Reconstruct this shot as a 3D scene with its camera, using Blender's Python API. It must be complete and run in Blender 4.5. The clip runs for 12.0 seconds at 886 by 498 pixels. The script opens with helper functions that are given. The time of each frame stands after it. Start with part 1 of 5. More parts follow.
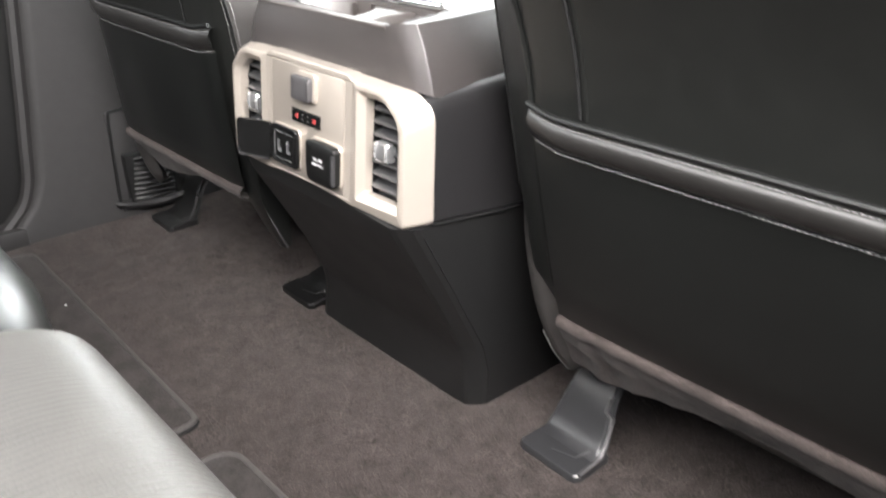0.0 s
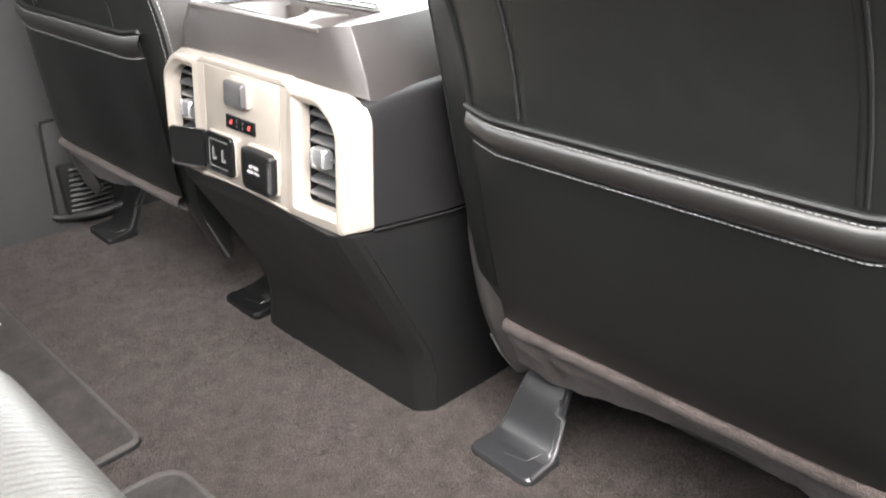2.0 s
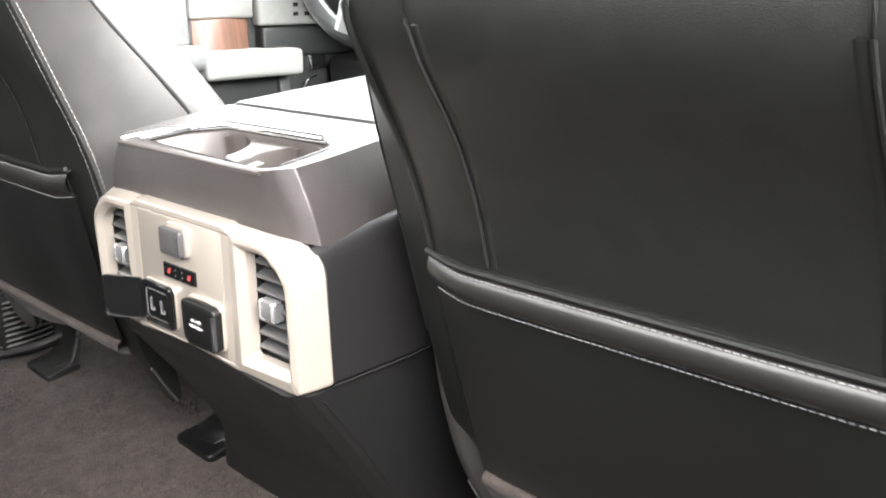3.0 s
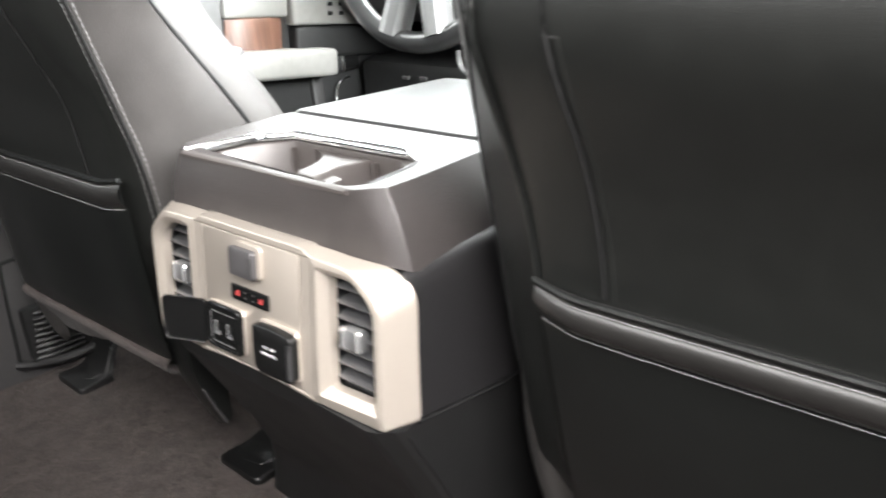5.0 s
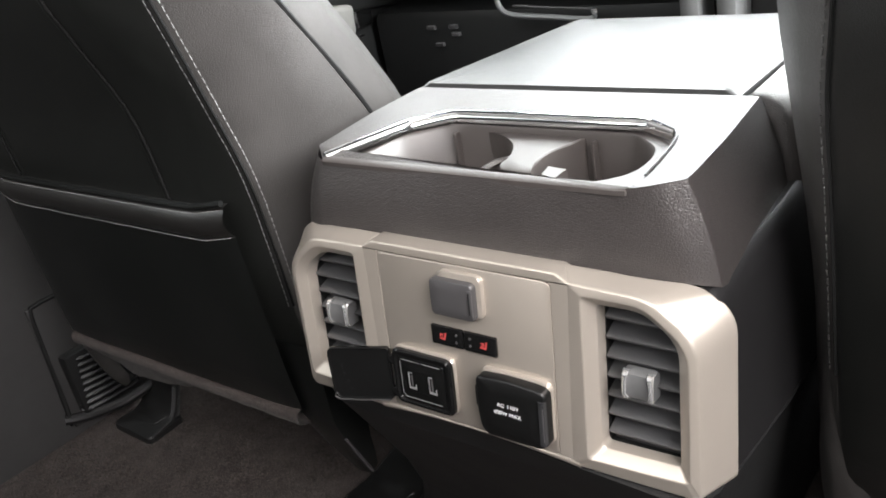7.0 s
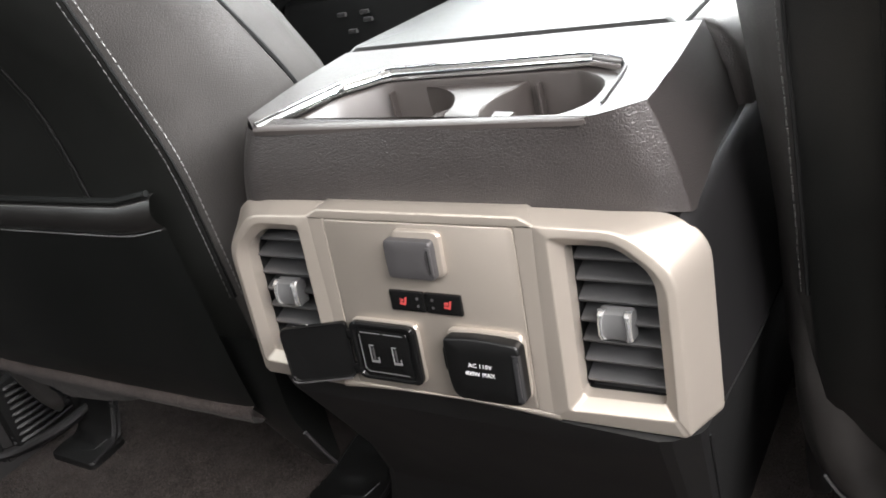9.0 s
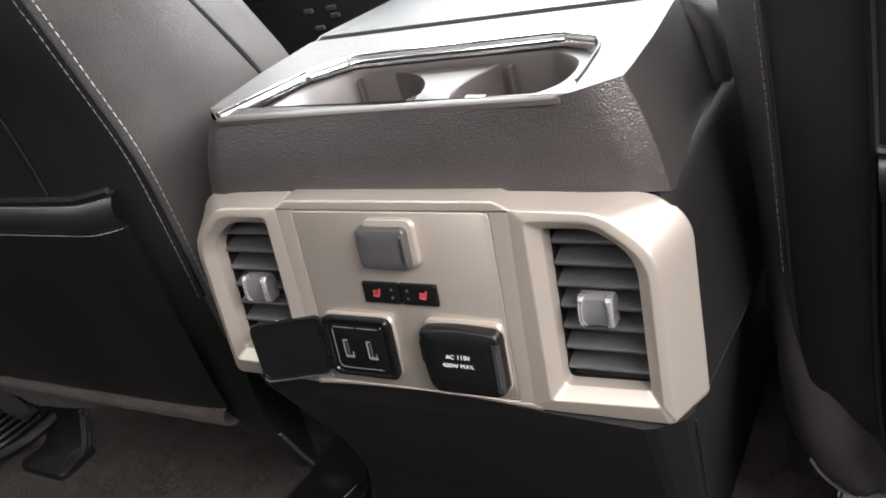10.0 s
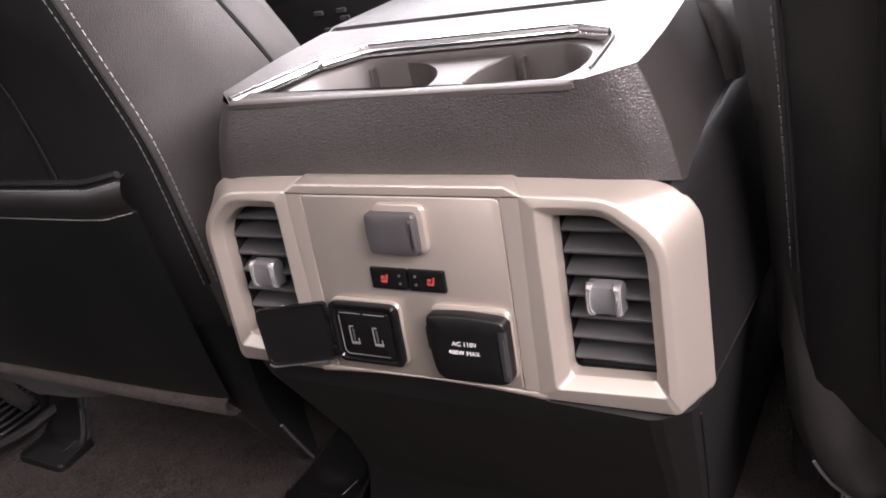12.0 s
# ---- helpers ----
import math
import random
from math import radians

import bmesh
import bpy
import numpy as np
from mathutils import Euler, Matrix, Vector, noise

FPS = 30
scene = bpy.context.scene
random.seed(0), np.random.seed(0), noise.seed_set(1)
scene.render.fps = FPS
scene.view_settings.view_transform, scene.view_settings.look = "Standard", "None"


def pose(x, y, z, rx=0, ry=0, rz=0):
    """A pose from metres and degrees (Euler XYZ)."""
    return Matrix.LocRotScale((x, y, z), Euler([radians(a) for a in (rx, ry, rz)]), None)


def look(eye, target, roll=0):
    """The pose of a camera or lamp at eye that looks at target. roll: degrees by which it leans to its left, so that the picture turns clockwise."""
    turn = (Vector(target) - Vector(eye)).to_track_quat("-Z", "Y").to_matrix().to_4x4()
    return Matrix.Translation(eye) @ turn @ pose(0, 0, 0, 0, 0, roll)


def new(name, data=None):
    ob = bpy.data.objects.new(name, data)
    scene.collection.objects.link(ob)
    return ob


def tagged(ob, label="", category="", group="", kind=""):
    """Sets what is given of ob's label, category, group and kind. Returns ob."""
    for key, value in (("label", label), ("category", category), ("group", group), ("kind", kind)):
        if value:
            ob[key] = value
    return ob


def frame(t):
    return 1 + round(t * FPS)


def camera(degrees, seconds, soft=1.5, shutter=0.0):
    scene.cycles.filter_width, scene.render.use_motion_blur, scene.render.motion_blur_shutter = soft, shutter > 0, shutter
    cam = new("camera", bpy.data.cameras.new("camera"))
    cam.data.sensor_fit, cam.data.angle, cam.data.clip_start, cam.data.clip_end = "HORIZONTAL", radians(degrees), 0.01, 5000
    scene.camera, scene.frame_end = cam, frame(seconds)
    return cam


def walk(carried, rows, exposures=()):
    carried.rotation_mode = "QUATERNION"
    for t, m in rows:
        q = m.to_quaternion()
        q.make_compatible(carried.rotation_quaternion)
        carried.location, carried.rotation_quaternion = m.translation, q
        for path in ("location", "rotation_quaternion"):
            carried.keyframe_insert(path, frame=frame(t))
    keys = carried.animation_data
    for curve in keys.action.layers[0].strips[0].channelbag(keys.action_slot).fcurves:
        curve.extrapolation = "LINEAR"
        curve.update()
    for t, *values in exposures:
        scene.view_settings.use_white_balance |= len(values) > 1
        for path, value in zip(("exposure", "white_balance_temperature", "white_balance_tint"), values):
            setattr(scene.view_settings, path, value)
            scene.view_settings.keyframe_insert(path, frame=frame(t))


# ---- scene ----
cam = camera(53.1, 12.0, soft=1.8, shutter=0.4)
PATH = [
    (0, (0.723, -0.428, 0.595), (-0.686, 0.702, -0.263), -2.5),
    (0.5, (0.746, -0.425, 0.577), (-0.59, 0.715, -0.38), -2.1),
    (1, (0.745, -0.427, 0.578), (-0.572, 0.726, -0.39), -2.1),
    (1.5, (0.737, -0.42, 0.586), (-0.589, 0.76, -0.335), -2.2),
    (2, (0.718, -0.41, 0.592), (-0.623, 0.798, -0.27), -2.9),
    (2.5, (0.705, -0.391, 0.613), (-0.637, 0.872, -0.165), -4.3),
    (3, (0.653, -0.349, 0.62), (-0.662, 0.975, -0.102), -5.2),
    (3.2, (0.641, -0.341, 0.612), (-0.658, 0.999, -0.106), -4.8),
    (4.8, (0.601, -0.355, 0.623), (-0.681, 1.004, -0.089), -4.0),
    (5, (0.565, -0.356, 0.626), (-0.751, 0.963, -0.101), -4.8),
    (5.5, (0.44, -0.337, 0.638), (-0.92, 0.911, -0.134), -7.6),
    (6, (0.361, -0.323, 0.628), (-0.951, 0.935, -0.206), -11.0),
    (6.5, (0.327, -0.33, 0.629), (-0.926, 0.967, -0.235), -11.8),
    (7, (0.307, -0.349, 0.625), (-0.909, 0.991, -0.227), -11.6),
    (8.8, (0.277, -0.349, 0.592), (-0.817, 1.071, -0.295), -15.3),
    (9, (0.279, -0.349, 0.594), (-0.802, 1.082, -0.291), -15.3),
    (9.5, (0.274, -0.347, 0.587), (-0.786, 1.096, -0.305), -15.9),
    (10, (0.271, -0.341, 0.581), (-0.761, 1.118, -0.316), -16.0),
    (10.5, (0.271, -0.342, 0.574), (-0.749, 1.126, -0.323), -15.3),
    (11, (0.269, -0.35, 0.573), (-0.756, 1.12, -0.314), -14.8),
    (11.5, (0.268, -0.351, 0.57), (-0.766, 1.121, -0.304), -14.5),
    (12, (0.268, -0.35, 0.57), (-0.767, 1.122, -0.302), -14.5),
]
walk(cam, [(t, look(eye, target, roll)) for t, eye, target, roll in PATH], [(0.0, 0.76, 6500, 11), (1.0, 1.10, 6500, 10), (2.5, 1.10, 6500, 10), (3.2, 0.84, 6500, 10), (5.0, 0.50, 6500, 10), (5.5, -0.05, 6500, 11), (6.0, -0.18, 6500, 11), (6.6, -0.32, 6500, 11), (9.0, -0.18, 6500, 11), (9.9, -0.26, 6500, 13), (10.5, -0.36, 6700, 18), (11.5, -0.28, 6700, 26), (12.0, -0.27, 6700, 26)])

# ---- daylight ----
world = bpy.data.worlds.new("World")
scene.world = world
world.use_nodes = True
wn = world.node_tree
sky = wn.nodes.new("ShaderNodeTexSky")
sky.sky_type, sky.sun_disc = "NISHITA", False
sky.sun_elevation, sky.sun_rotation = radians(55), radians(60)
sky.air_density, sky.dust_density = 1.0, 3.0
wn.nodes["Background"].inputs[1].default_value = 0.055
wn.links.new(sky.outputs[0], wn.nodes["Background"].inputs[0])

sun = new("sun", bpy.data.lights.new("sun", "SUN"))
sun.data.energy, sun.data.angle, sun.data.color = 1.0, radians(12), (1.0, 0.95, 0.88)
sun.matrix_world = look((3.0, 1.7, 5.0), (0, 0, 0))


def window_light(name, eye, target, w, h, watts, colour):
    ob = new(name, bpy.data.lights.new(name, "AREA"))
    ob.data.shape, ob.data.size, ob.data.size_y, ob.data.energy, ob.data.color = "RECTANGLE", w, h, watts, colour
    ob.matrix_world = look(eye, target)
    return ob


window_light("windshield_light", (0.0, 0.99, 0.975), (0.0, 0.12, 0.30), 1.35, 0.66, 80, (0.95, 1.0, 1.0))
window_light("rear_door_light", (0.86, -0.34, 0.97), (0.20, -0.02, 0.35), 0.66, 0.46, 11.5, (1.0, 0.97, 0.96)).data.spread = radians(82)
window_light("driver_window_light", (-0.86, 0.62, 0.86), (0.0, 0.2, 0.3), 0.7, 0.35, 9, (0.95, 1.0, 0.98))
window_light("passenger_window_light", (0.87, 0.54, 0.88), (-0.3, 0.1, 0.42), 0.6, 0.38, 110, (0.97, 1.0, 1.0))
window_light("back_glass_light", (0.0, -1.0, 1.02), (0.0, 0.0, 0.72), 1.3, 0.32, 19, (1.0, 0.98, 0.96))
window_light("rear_window_light", (-0.86, -0.58, 0.92), (0.0, -0.1, 0.45), 0.6, 0.35, 2.5, (0.95, 1.0, 0.98))


# ---- materials ----
def material(name, colour, rough=0.5, metal=0.0, vary=0.15, scale=60.0, bump=0.0, bump_scale=300.0, kind="noise", spec=0.5, coat=0.0, second=None):
    m = bpy.data.materials.new(name)
    m.use_nodes = True
    nt = m.node_tree
    b = nt.nodes["Principled BSDF"]
    b.inputs["Roughness"].default_value, b.inputs["Metallic"].default_value = rough, metal
    b.inputs["Specular IOR Level"].default_value, b.inputs["Coat Weight"].default_value = spec, coat
    geo = nt.nodes.new("ShaderNodeTexCoord")
    big = nt.nodes.new("ShaderNodeTexNoise")
    big.inputs["Scale"].default_value, big.inputs["Detail"].default_value = scale, 6
    nt.links.new(geo.outputs["Object"], big.inputs["Vector"])
    ramp = nt.nodes.new("ShaderNodeValToRGB")
    dark = [c * (1 - vary) for c in colour] if second is None else second
    lite = [min(1, c * (1 + vary)) for c in colour]
    ramp.color_ramp.elements[0].color, ramp.color_ramp.elements[1].color = (*dark, 1), (*lite, 1)
    ramp.color_ramp.elements[0].position, ramp.color_ramp.elements[1].position = 0.3, 0.7
    nt.links.new(big.outputs["Fac"], ramp.inputs["Fac"])
    nt.links.new(ramp.outputs["Color"], b.inputs["Base Color"])
    wear = nt.nodes.new("ShaderNodeTexNoise")
    wear.inputs["Scale"].default_value, wear.inputs["Detail"].default_value = 14.0, 4
    nt.links.new(geo.outputs["Object"], wear.inputs["Vector"])
    span = nt.nodes.new("ShaderNodeMapRange")
    span.inputs["To Min"].default_value, span.inputs["To Max"].default_value = max(0.02, rough * 0.85), min(1, rough * 1.15)
    nt.links.new(wear.outputs["Fac"], span.inputs["Value"])
    nt.links.new(span.outputs["Result"], b.inputs["Roughness"])
    if bump:
        fine = nt.nodes.new("ShaderNodeTexVoronoi" if kind == "leather" else "ShaderNodeTexNoise")
        fine.inputs["Scale"].default_value = bump_scale
        if kind == "leather":
            fine.feature = "DISTANCE_TO_EDGE"
            warp = nt.nodes.new("ShaderNodeTexNoise")
            warp.inputs["Scale"].default_value = bump_scale * 0.35
            nt.links.new(geo.outputs["Object"], warp.inputs["Vector"])
            mix = nt.nodes.new("ShaderNodeVectorMath")
            mix.operation = "MULTIPLY_ADD"
            nt.links.new(warp.outputs["Color"], mix.inputs[0])
            mix.inputs[1].default_value = (1.0 / bump_scale,) * 3
            nt.links.new(geo.outputs["Object"], mix.inputs[2])
            nt.links.new(mix.outputs["Vector"], fine.inputs["Vector"])
            cap = nt.nodes.new("ShaderNodeMapRange")
            cap.interpolation_type = "SMOOTHSTEP"
            cap.inputs["From Max"].default_value = 0.24
            nt.links.new(fine.outputs["Distance"], cap.inputs["Value"])
            height = cap.outputs["Result"]
        else:
            nt.links.new(geo.outputs["Object"], fine.inputs["Vector"])
            fine.inputs["Detail"].default_value = 5
            height = fine.outputs["Fac"]
        bm = nt.nodes.new("ShaderNodeBump")
        bm.inputs["Strength"].default_value, bm.inputs["Distance"].default_value = bump, (0.3 if kind == "leather" else 0.6) / bump_scale
        nt.links.new(height, bm.inputs["Height"])
        nt.links.new(bm.outputs["Normal"], b.inputs["Normal"])
    return m


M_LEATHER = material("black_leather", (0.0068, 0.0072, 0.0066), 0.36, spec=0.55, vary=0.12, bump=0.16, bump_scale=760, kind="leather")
# black seat leather with the light on the seat sides put into its colour
M_LITSIDE = material("lit_side_leather", (0.037, 0.0345, 0.0330), 0.42, spec=0.6, vary=0.14, scale=30, bump=0.24, bump_scale=620, kind="leather")
M_SMOOTH = material("smooth_black_leather", (0.0046, 0.0050, 0.0047), 0.34, spec=0.5, vary=0.1, bump=0.1, bump_scale=900, kind="leather")
M_ROLL = material("highlit_roll_leather", (0.011, 0.0104, 0.0098), 0.33, spec=0.75, vary=0.1, bump=0.08, bump_scale=900, kind="leather")
M_LID = material("polished_lid_leather", (0.012, 0.012, 0.012), 0.36, spec=0.7, vary=0.1, bump=0.15, bump_scale=760, kind="leather")
M_CONSOLE = material("grained_console_vinyl", (0.027, 0.0232, 0.0222), 0.42, spec=0.8, vary=0.08, bump=0.30, bump_scale=560, kind="leather")
M_PLASTIC = material("black_textured_plastic", (0.0068, 0.0068, 0.0068), 0.5, spec=0.4, vary=0.12, bump=0.25, bump_scale=900)
M_BEIGE = material("champagne_satin_paint", (0.365, 0.326, 0.284), 0.30, metal=0.55, vary=0.012, bump=0.0, bump_scale=2200)
M_SIDE = material("dark_grey_side_plastic", (0.0068, 0.0064, 0.0068), 0.50, spec=0.35, vary=0.1, bump=0.25, bump_scale=900)
M_GREYPL = material("dark_grey_plastic", (0.040, 0.038, 0.039), 0.45, vary=0.08, bump=0.15, bump_scale=1500)
M_CUP = material("warm_grey_plastic", (0.042, 0.036, 0.0335), 0.45, vary=0.06, bump=0.1, bump_scale=1500)
M_SLAT = material("slate_vent_plastic", (0.028, 0.028, 0.029), 0.45, vary=0.08)
M_GLOSS = material("gloss_black_plastic", (0.005, 0.005, 0.005), 0.1, vary=0.1, spec=0.28)
M_COVERBLK = material("satin_black_plastic", (0.0045, 0.0045, 0.0045), 0.36, vary=0.1, spec=0.3, bump=0.08, bump_scale=1500)
M_CHROME = material("chrome", (0.80, 0.80, 0.80), 0.1, metal=1.0, vary=0.03)
M_TAB = material("satin_chrome", (0.72, 0.72, 0.72), 0.2, metal=0.85, vary=0.03)
# wheel leather lightened in colour to stand for windshield light on the rim
M_WHEEL = material("lit_wheel_leather", (0.03, 0.03, 0.03), 0.3, vary=0.1, spec=0.6)
M_SATIN = material("satin_silver", (0.24, 0.24, 0.24), 0.35, metal=0.6, vary=0.05)
M_GRIP = material("satin_grey_grip", (0.13, 0.13, 0.13), 0.38, metal=0.4, vary=0.05)
M_COVER = material("charcoal_moulded_plastic", (0.019, 0.019, 0.020), 0.36, vary=0.1, bump=0.2, bump_scale=1100)
M_STEEL = material("port_metal", (0.24, 0.24, 0.24), 0.3, metal=0.5, vary=0.05)


def pile(name, colour, deep, fibre):
    """Cut pile: fibre-sized speckle, brushed patches and a rough relief."""
    m = material(name, colour, 1.0, vary=0.2, scale=fibre, bump=1.0, bump_scale=fibre * 0.8, spec=0.05, second=deep)
    nt = m.node_tree
    b = nt.nodes["Principled BSDF"]
    src = b.inputs["Base Color"].links[0].from_socket
    tex = nt.nodes.new("ShaderNodeTexNoise")
    tex.inputs["Scale"].default_value, tex.inputs["Detail"].default_value = 36.0, 10
    tex.inputs["Roughness"].default_value = 0.7
    coord = nt.nodes.new("ShaderNodeTexCoord")
    nt.links.new(coord.outputs["Object"], tex.inputs["Vector"])
    span = nt.nodes.new("ShaderNodeMapRange")
    span.inputs["From Min"].default_value, span.inputs["From Max"].default_value = 0.37, 0.63
    span.inputs["To Min"].default_value, span.inputs["To Max"].default_value = 0.70, 1.22
    nt.links.new(tex.outputs["Fac"], span.inputs["Value"])
    mul = nt.nodes.new("ShaderNodeMixRGB")
    mul.blend_type, mul.inputs["Fac"].default_value = "MULTIPLY", 1.0
    nt.links.new(src, mul.inputs["Color1"])
    nt.links.new(span.outputs["Result"], mul.inputs["Color2"])
    nt.links.new(mul.outputs["Color"], b.inputs["Base Color"])
    for node in nt.nodes:
        if node.type == "VALTORGB":
            node.color_ramp.elements[0].position, node.color_ramp.elements[1].position = 0.37, 0.63
    b.inputs["Sheen Weight"].default_value, b.inputs["Sheen Roughness"].default_value = 0.06, 0.5
    return m


M_CARPET = pile("brown_grey_carpet", (0.050, 0.0405, 0.0375), (0.0085, 0.0069, 0.0063), 800)
M_FIBRE = pile("brown_grey_fibre", (0.058, 0.0470, 0.0432), (0.022, 0.0178, 0.0163), 500)
tuft = M_FIBRE.node_tree
isle = tuft.nodes.new("ShaderNodeNewGeometry")
shade = tuft.nodes.new("ShaderNodeMapRange")
shade.inputs["To Min"].default_value, shade.inputs["To Max"].default_value = 0.35, 1.75
tuft.links.new(isle.outputs["Random Per Island"], shade.inputs["Value"])
dye = tuft.nodes.new("ShaderNodeMixRGB")
dye.blend_type, dye.inputs["Fac"].default_value = "MULTIPLY", 1.0
tuft.links.new(tuft.nodes["Principled BSDF"].inputs["Base Color"].links[0].from_socket, dye.inputs["Color1"])
tuft.links.new(shade.outputs["Result"], dye.inputs["Color2"])
tuft.links.new(dye.outputs["Color"], tuft.nodes["Principled BSDF"].inputs["Base Color"])
M_SKIRT = pile("brown_grey_felt", (0.047, 0.0385, 0.0355), (0.018, 0.0145, 0.0135), 850)
M_MAT = pile("charcoal_mat", (0.037, 0.0325, 0.0310), (0.016, 0.0140, 0.0132), 900)
M_BIND = material("grey_mat_binding", (0.045, 0.041, 0.039), 0.7, vary=0.2, scale=200, bump=0.3, bump_scale=900, spec=0.3)
M_GREYTRIM = material("grey_trim_plastic", (0.019, 0.018, 0.018), 0.6, vary=0.08, bump=0.2, bump_scale=1200)
# bench leather with the daylight by the open door painted into its colour
M_SEATLIT = material("sunlit_seat_leather", (0.052, 0.051, 0.048), 0.42, vary=0.08, bump=0.12, bump_scale=500, kind="leather")
M_THREAD = material("light_grey_thread", (0.155, 0.155, 0.150), 0.7, vary=0.1)
# light grey thread darkened, standing in for shade on the passenger seat's side
M_THREADDIM = material("dimmed_grey_thread", (0.09, 0.09, 0.088), 0.7, vary=0.1)
M_PRINT = material("white_print", (0.62, 0.62, 0.62), 0.5, vary=0.02)
M_RED = material("red_print", (0.34, 0.04, 0.038), 0.5, vary=0.05)
M_BROWN = material("brown_wood_trim", (0.10, 0.050, 0.034), 0.42, vary=0.4, scale=25)
# upright grain: the noise is squeezed along the door and drawn out up and down
wood = M_BROWN.node_tree
draw = wood.nodes.new("ShaderNodeMapping")
draw.inputs["Scale"].default_value = (3.0, 7.0, 0.25)
wood.links.new(wood.nodes["Texture Coordinate"].outputs["Object"], draw.inputs["Vector"])
wood.links.new(draw.outputs["Vector"], wood.nodes["Noise Texture"].inputs["Vector"])
M_PALE = material("pale_silver_trim", (0.22, 0.216, 0.205), 0.45, metal=0.2, vary=0.04)
M_HEAD = material("light_grey_headliner", (0.5, 0.48, 0.46), 0.95, vary=0.05, scale=40)
M_OUTSIDE = material("unseen_dark_ground", (0.06, 0.058, 0.056), 0.9, vary=0.25, scale=3, bump=0.3, bump_scale=60)
M_RUBBER = material("black_rubber", (0.006, 0.006, 0.006), 0.75, vary=0.1, spec=0.2)


# ---- mesh helpers ----
def part(name, bm, mat, parent=None, label="", smooth=35):
    bmesh.ops.remove_doubles(bm, verts=bm.verts, dist=1e-6)
    bmesh.ops.recalc_face_normals(bm, faces=bm.faces)
    me = bpy.data.meshes.new(name)
    bm.to_mesh(me)
    bm.free()
    if smooth:
        me.shade_smooth()
        me.set_sharp_from_angle(angle=radians(smooth))
    me.materials.append(mat)
    ob = new(name, me)
    if parent is not None:
        ob.parent = parent
    if label:
        ob["label"] = label
    return ob


def thing(name, label, category, group="", kind=""):
    return tagged(new(name), label, category, group, kind)


def box(bm, lo, hi, bevel=0.0, seg=2, m=None):
    c = [(a + b) / 2 for a, b in zip(lo, hi)]
    s = [abs(b - a) for a, b in zip(lo, hi)]
    r = bmesh.ops.create_cube(bm, size=1, matrix=Matrix.LocRotScale(c, None, s))
    vs = r["verts"]
    if bevel:
        es = list({e for v in vs for e in v.link_edges})
        out = bmesh.ops.bevel(bm, geom=es, offset=bevel, segments=seg, affect="EDGES", profile=0.5)
        vs = list({v for f in out["faces"] for v in f.verts} | {v for v in vs if v.is_valid})
    if m is not None:
        bmesh.ops.transform(bm, matrix=m, verts=vs)
    return vs


def loft(bm, loops, closed=True, cap0=False, cap1=False):
    rows = [[bm.verts.new(p) for p in lp] for lp in loops]
    n = len(rows[0])
    for a, b in zip(rows, rows[1:]):
        for i in range(n if closed else n - 1):
            j = (i + 1) % n
            bm.faces.new((a[i], a[j], b[j], b[i]))
    if cap0:
        bm.faces.new(rows[0][::-1])
    if cap1:
        bm.faces.new(rows[-1])
    return rows


def round_poly(pts, r, n=4):
    """Points of a closed polygon, given as (u, v), with rounded corners: n + 1 points a corner."""
    out, k = [], len(pts)
    rs = r if isinstance(r, (list, tuple)) else [r] * k
    for i, p in enumerate(pts):
        p, a, b = Vector(p[:2]), Vector(pts[i - 1][:2]), Vector(pts[(i + 1) % k][:2])
        da, db = (a - p), (b - p)
        d = min(rs[i], da.length * 0.45, db.length * 0.45)
        s, e = p + da.normalized() * d, p + db.normalized() * d
        for j in range(n + 1):
            t = j / n
            out.append((1 - t) ** 2 * s + 2 * t * (1 - t) * p + t * t * e)
    return out


def open_poly(pts, r, n=4, crisp=()):
    """A polyline with its inner corners rounded: the ends, then n + 1 points a corner."""
    pts = [Vector(p) for p in pts]
    out = [pts[0]]
    for k, (a, p, b) in enumerate(zip(pts, pts[1:], pts[2:])):
        d = min(0.0016 if k + 1 in crisp else r, (a - p).length * 0.45, (b - p).length * 0.45)
        s, e = p + (a - p).normalized() * d, p + (b - p).normalized() * d
        out += [(1 - t) ** 2 * s + 2 * t * (1 - t) * p + t * t * e for t in [j / n for j in range(n + 1)]]
    return out + [pts[-1]]


def tube(bm, pts, r, n=8, closed=False, squash=None):
    pts = [Vector(p) for p in pts]
    loops, k = [], len(pts)
    for i, p in enumerate(pts):
        a = pts[i - 1] if (i or closed) else p
        b = pts[(i + 1) % k] if (i < k - 1 or closed) else p
        d = (b - a).normalized()
        side = d.cross(Vector((0, 0, 1)))
        side = side.normalized() if side.length > 1e-3 else Vector((1, 0, 0))
        up = side.cross(d).normalized()
        rr = r[i] if isinstance(r, (list, tuple)) else r
        loops.append([p + side * math.cos(2 * math.pi * q / n) * rr + up * math.sin(2 * math.pi * q / n) * rr for q in range(n)])
    if closed:
        loops.append(loops[0])
    loft(bm, loops, True, not closed, not closed)


def spline(pts, n=8):
    """A smooth curve through the given points."""
    pts = [Vector(p) for p in pts]
    out = []
    for i in range(len(pts) - 1):
        p0, p1, p2, p3 = pts[max(i - 1, 0)], pts[i], pts[i + 1], pts[min(i + 2, len(pts) - 1)]
        for j in range(n):
            t = j / n
            out.append(0.5 * ((2 * p1) + (p2 - p0) * t + (2 * p0 - 5 * p1 + 4 * p2 - p3) * t * t + (3 * p1 - p0 - 3 * p2 + p3) * t ** 3))
    return out + [pts[-1]]


def lerp(table, z):
    for (a, b), (c, d) in zip(table, table[1:]):
        if z <= c:
            return b + (d - b) * max(0.0, (z - a) / (c - a))
    return table[-1][1]


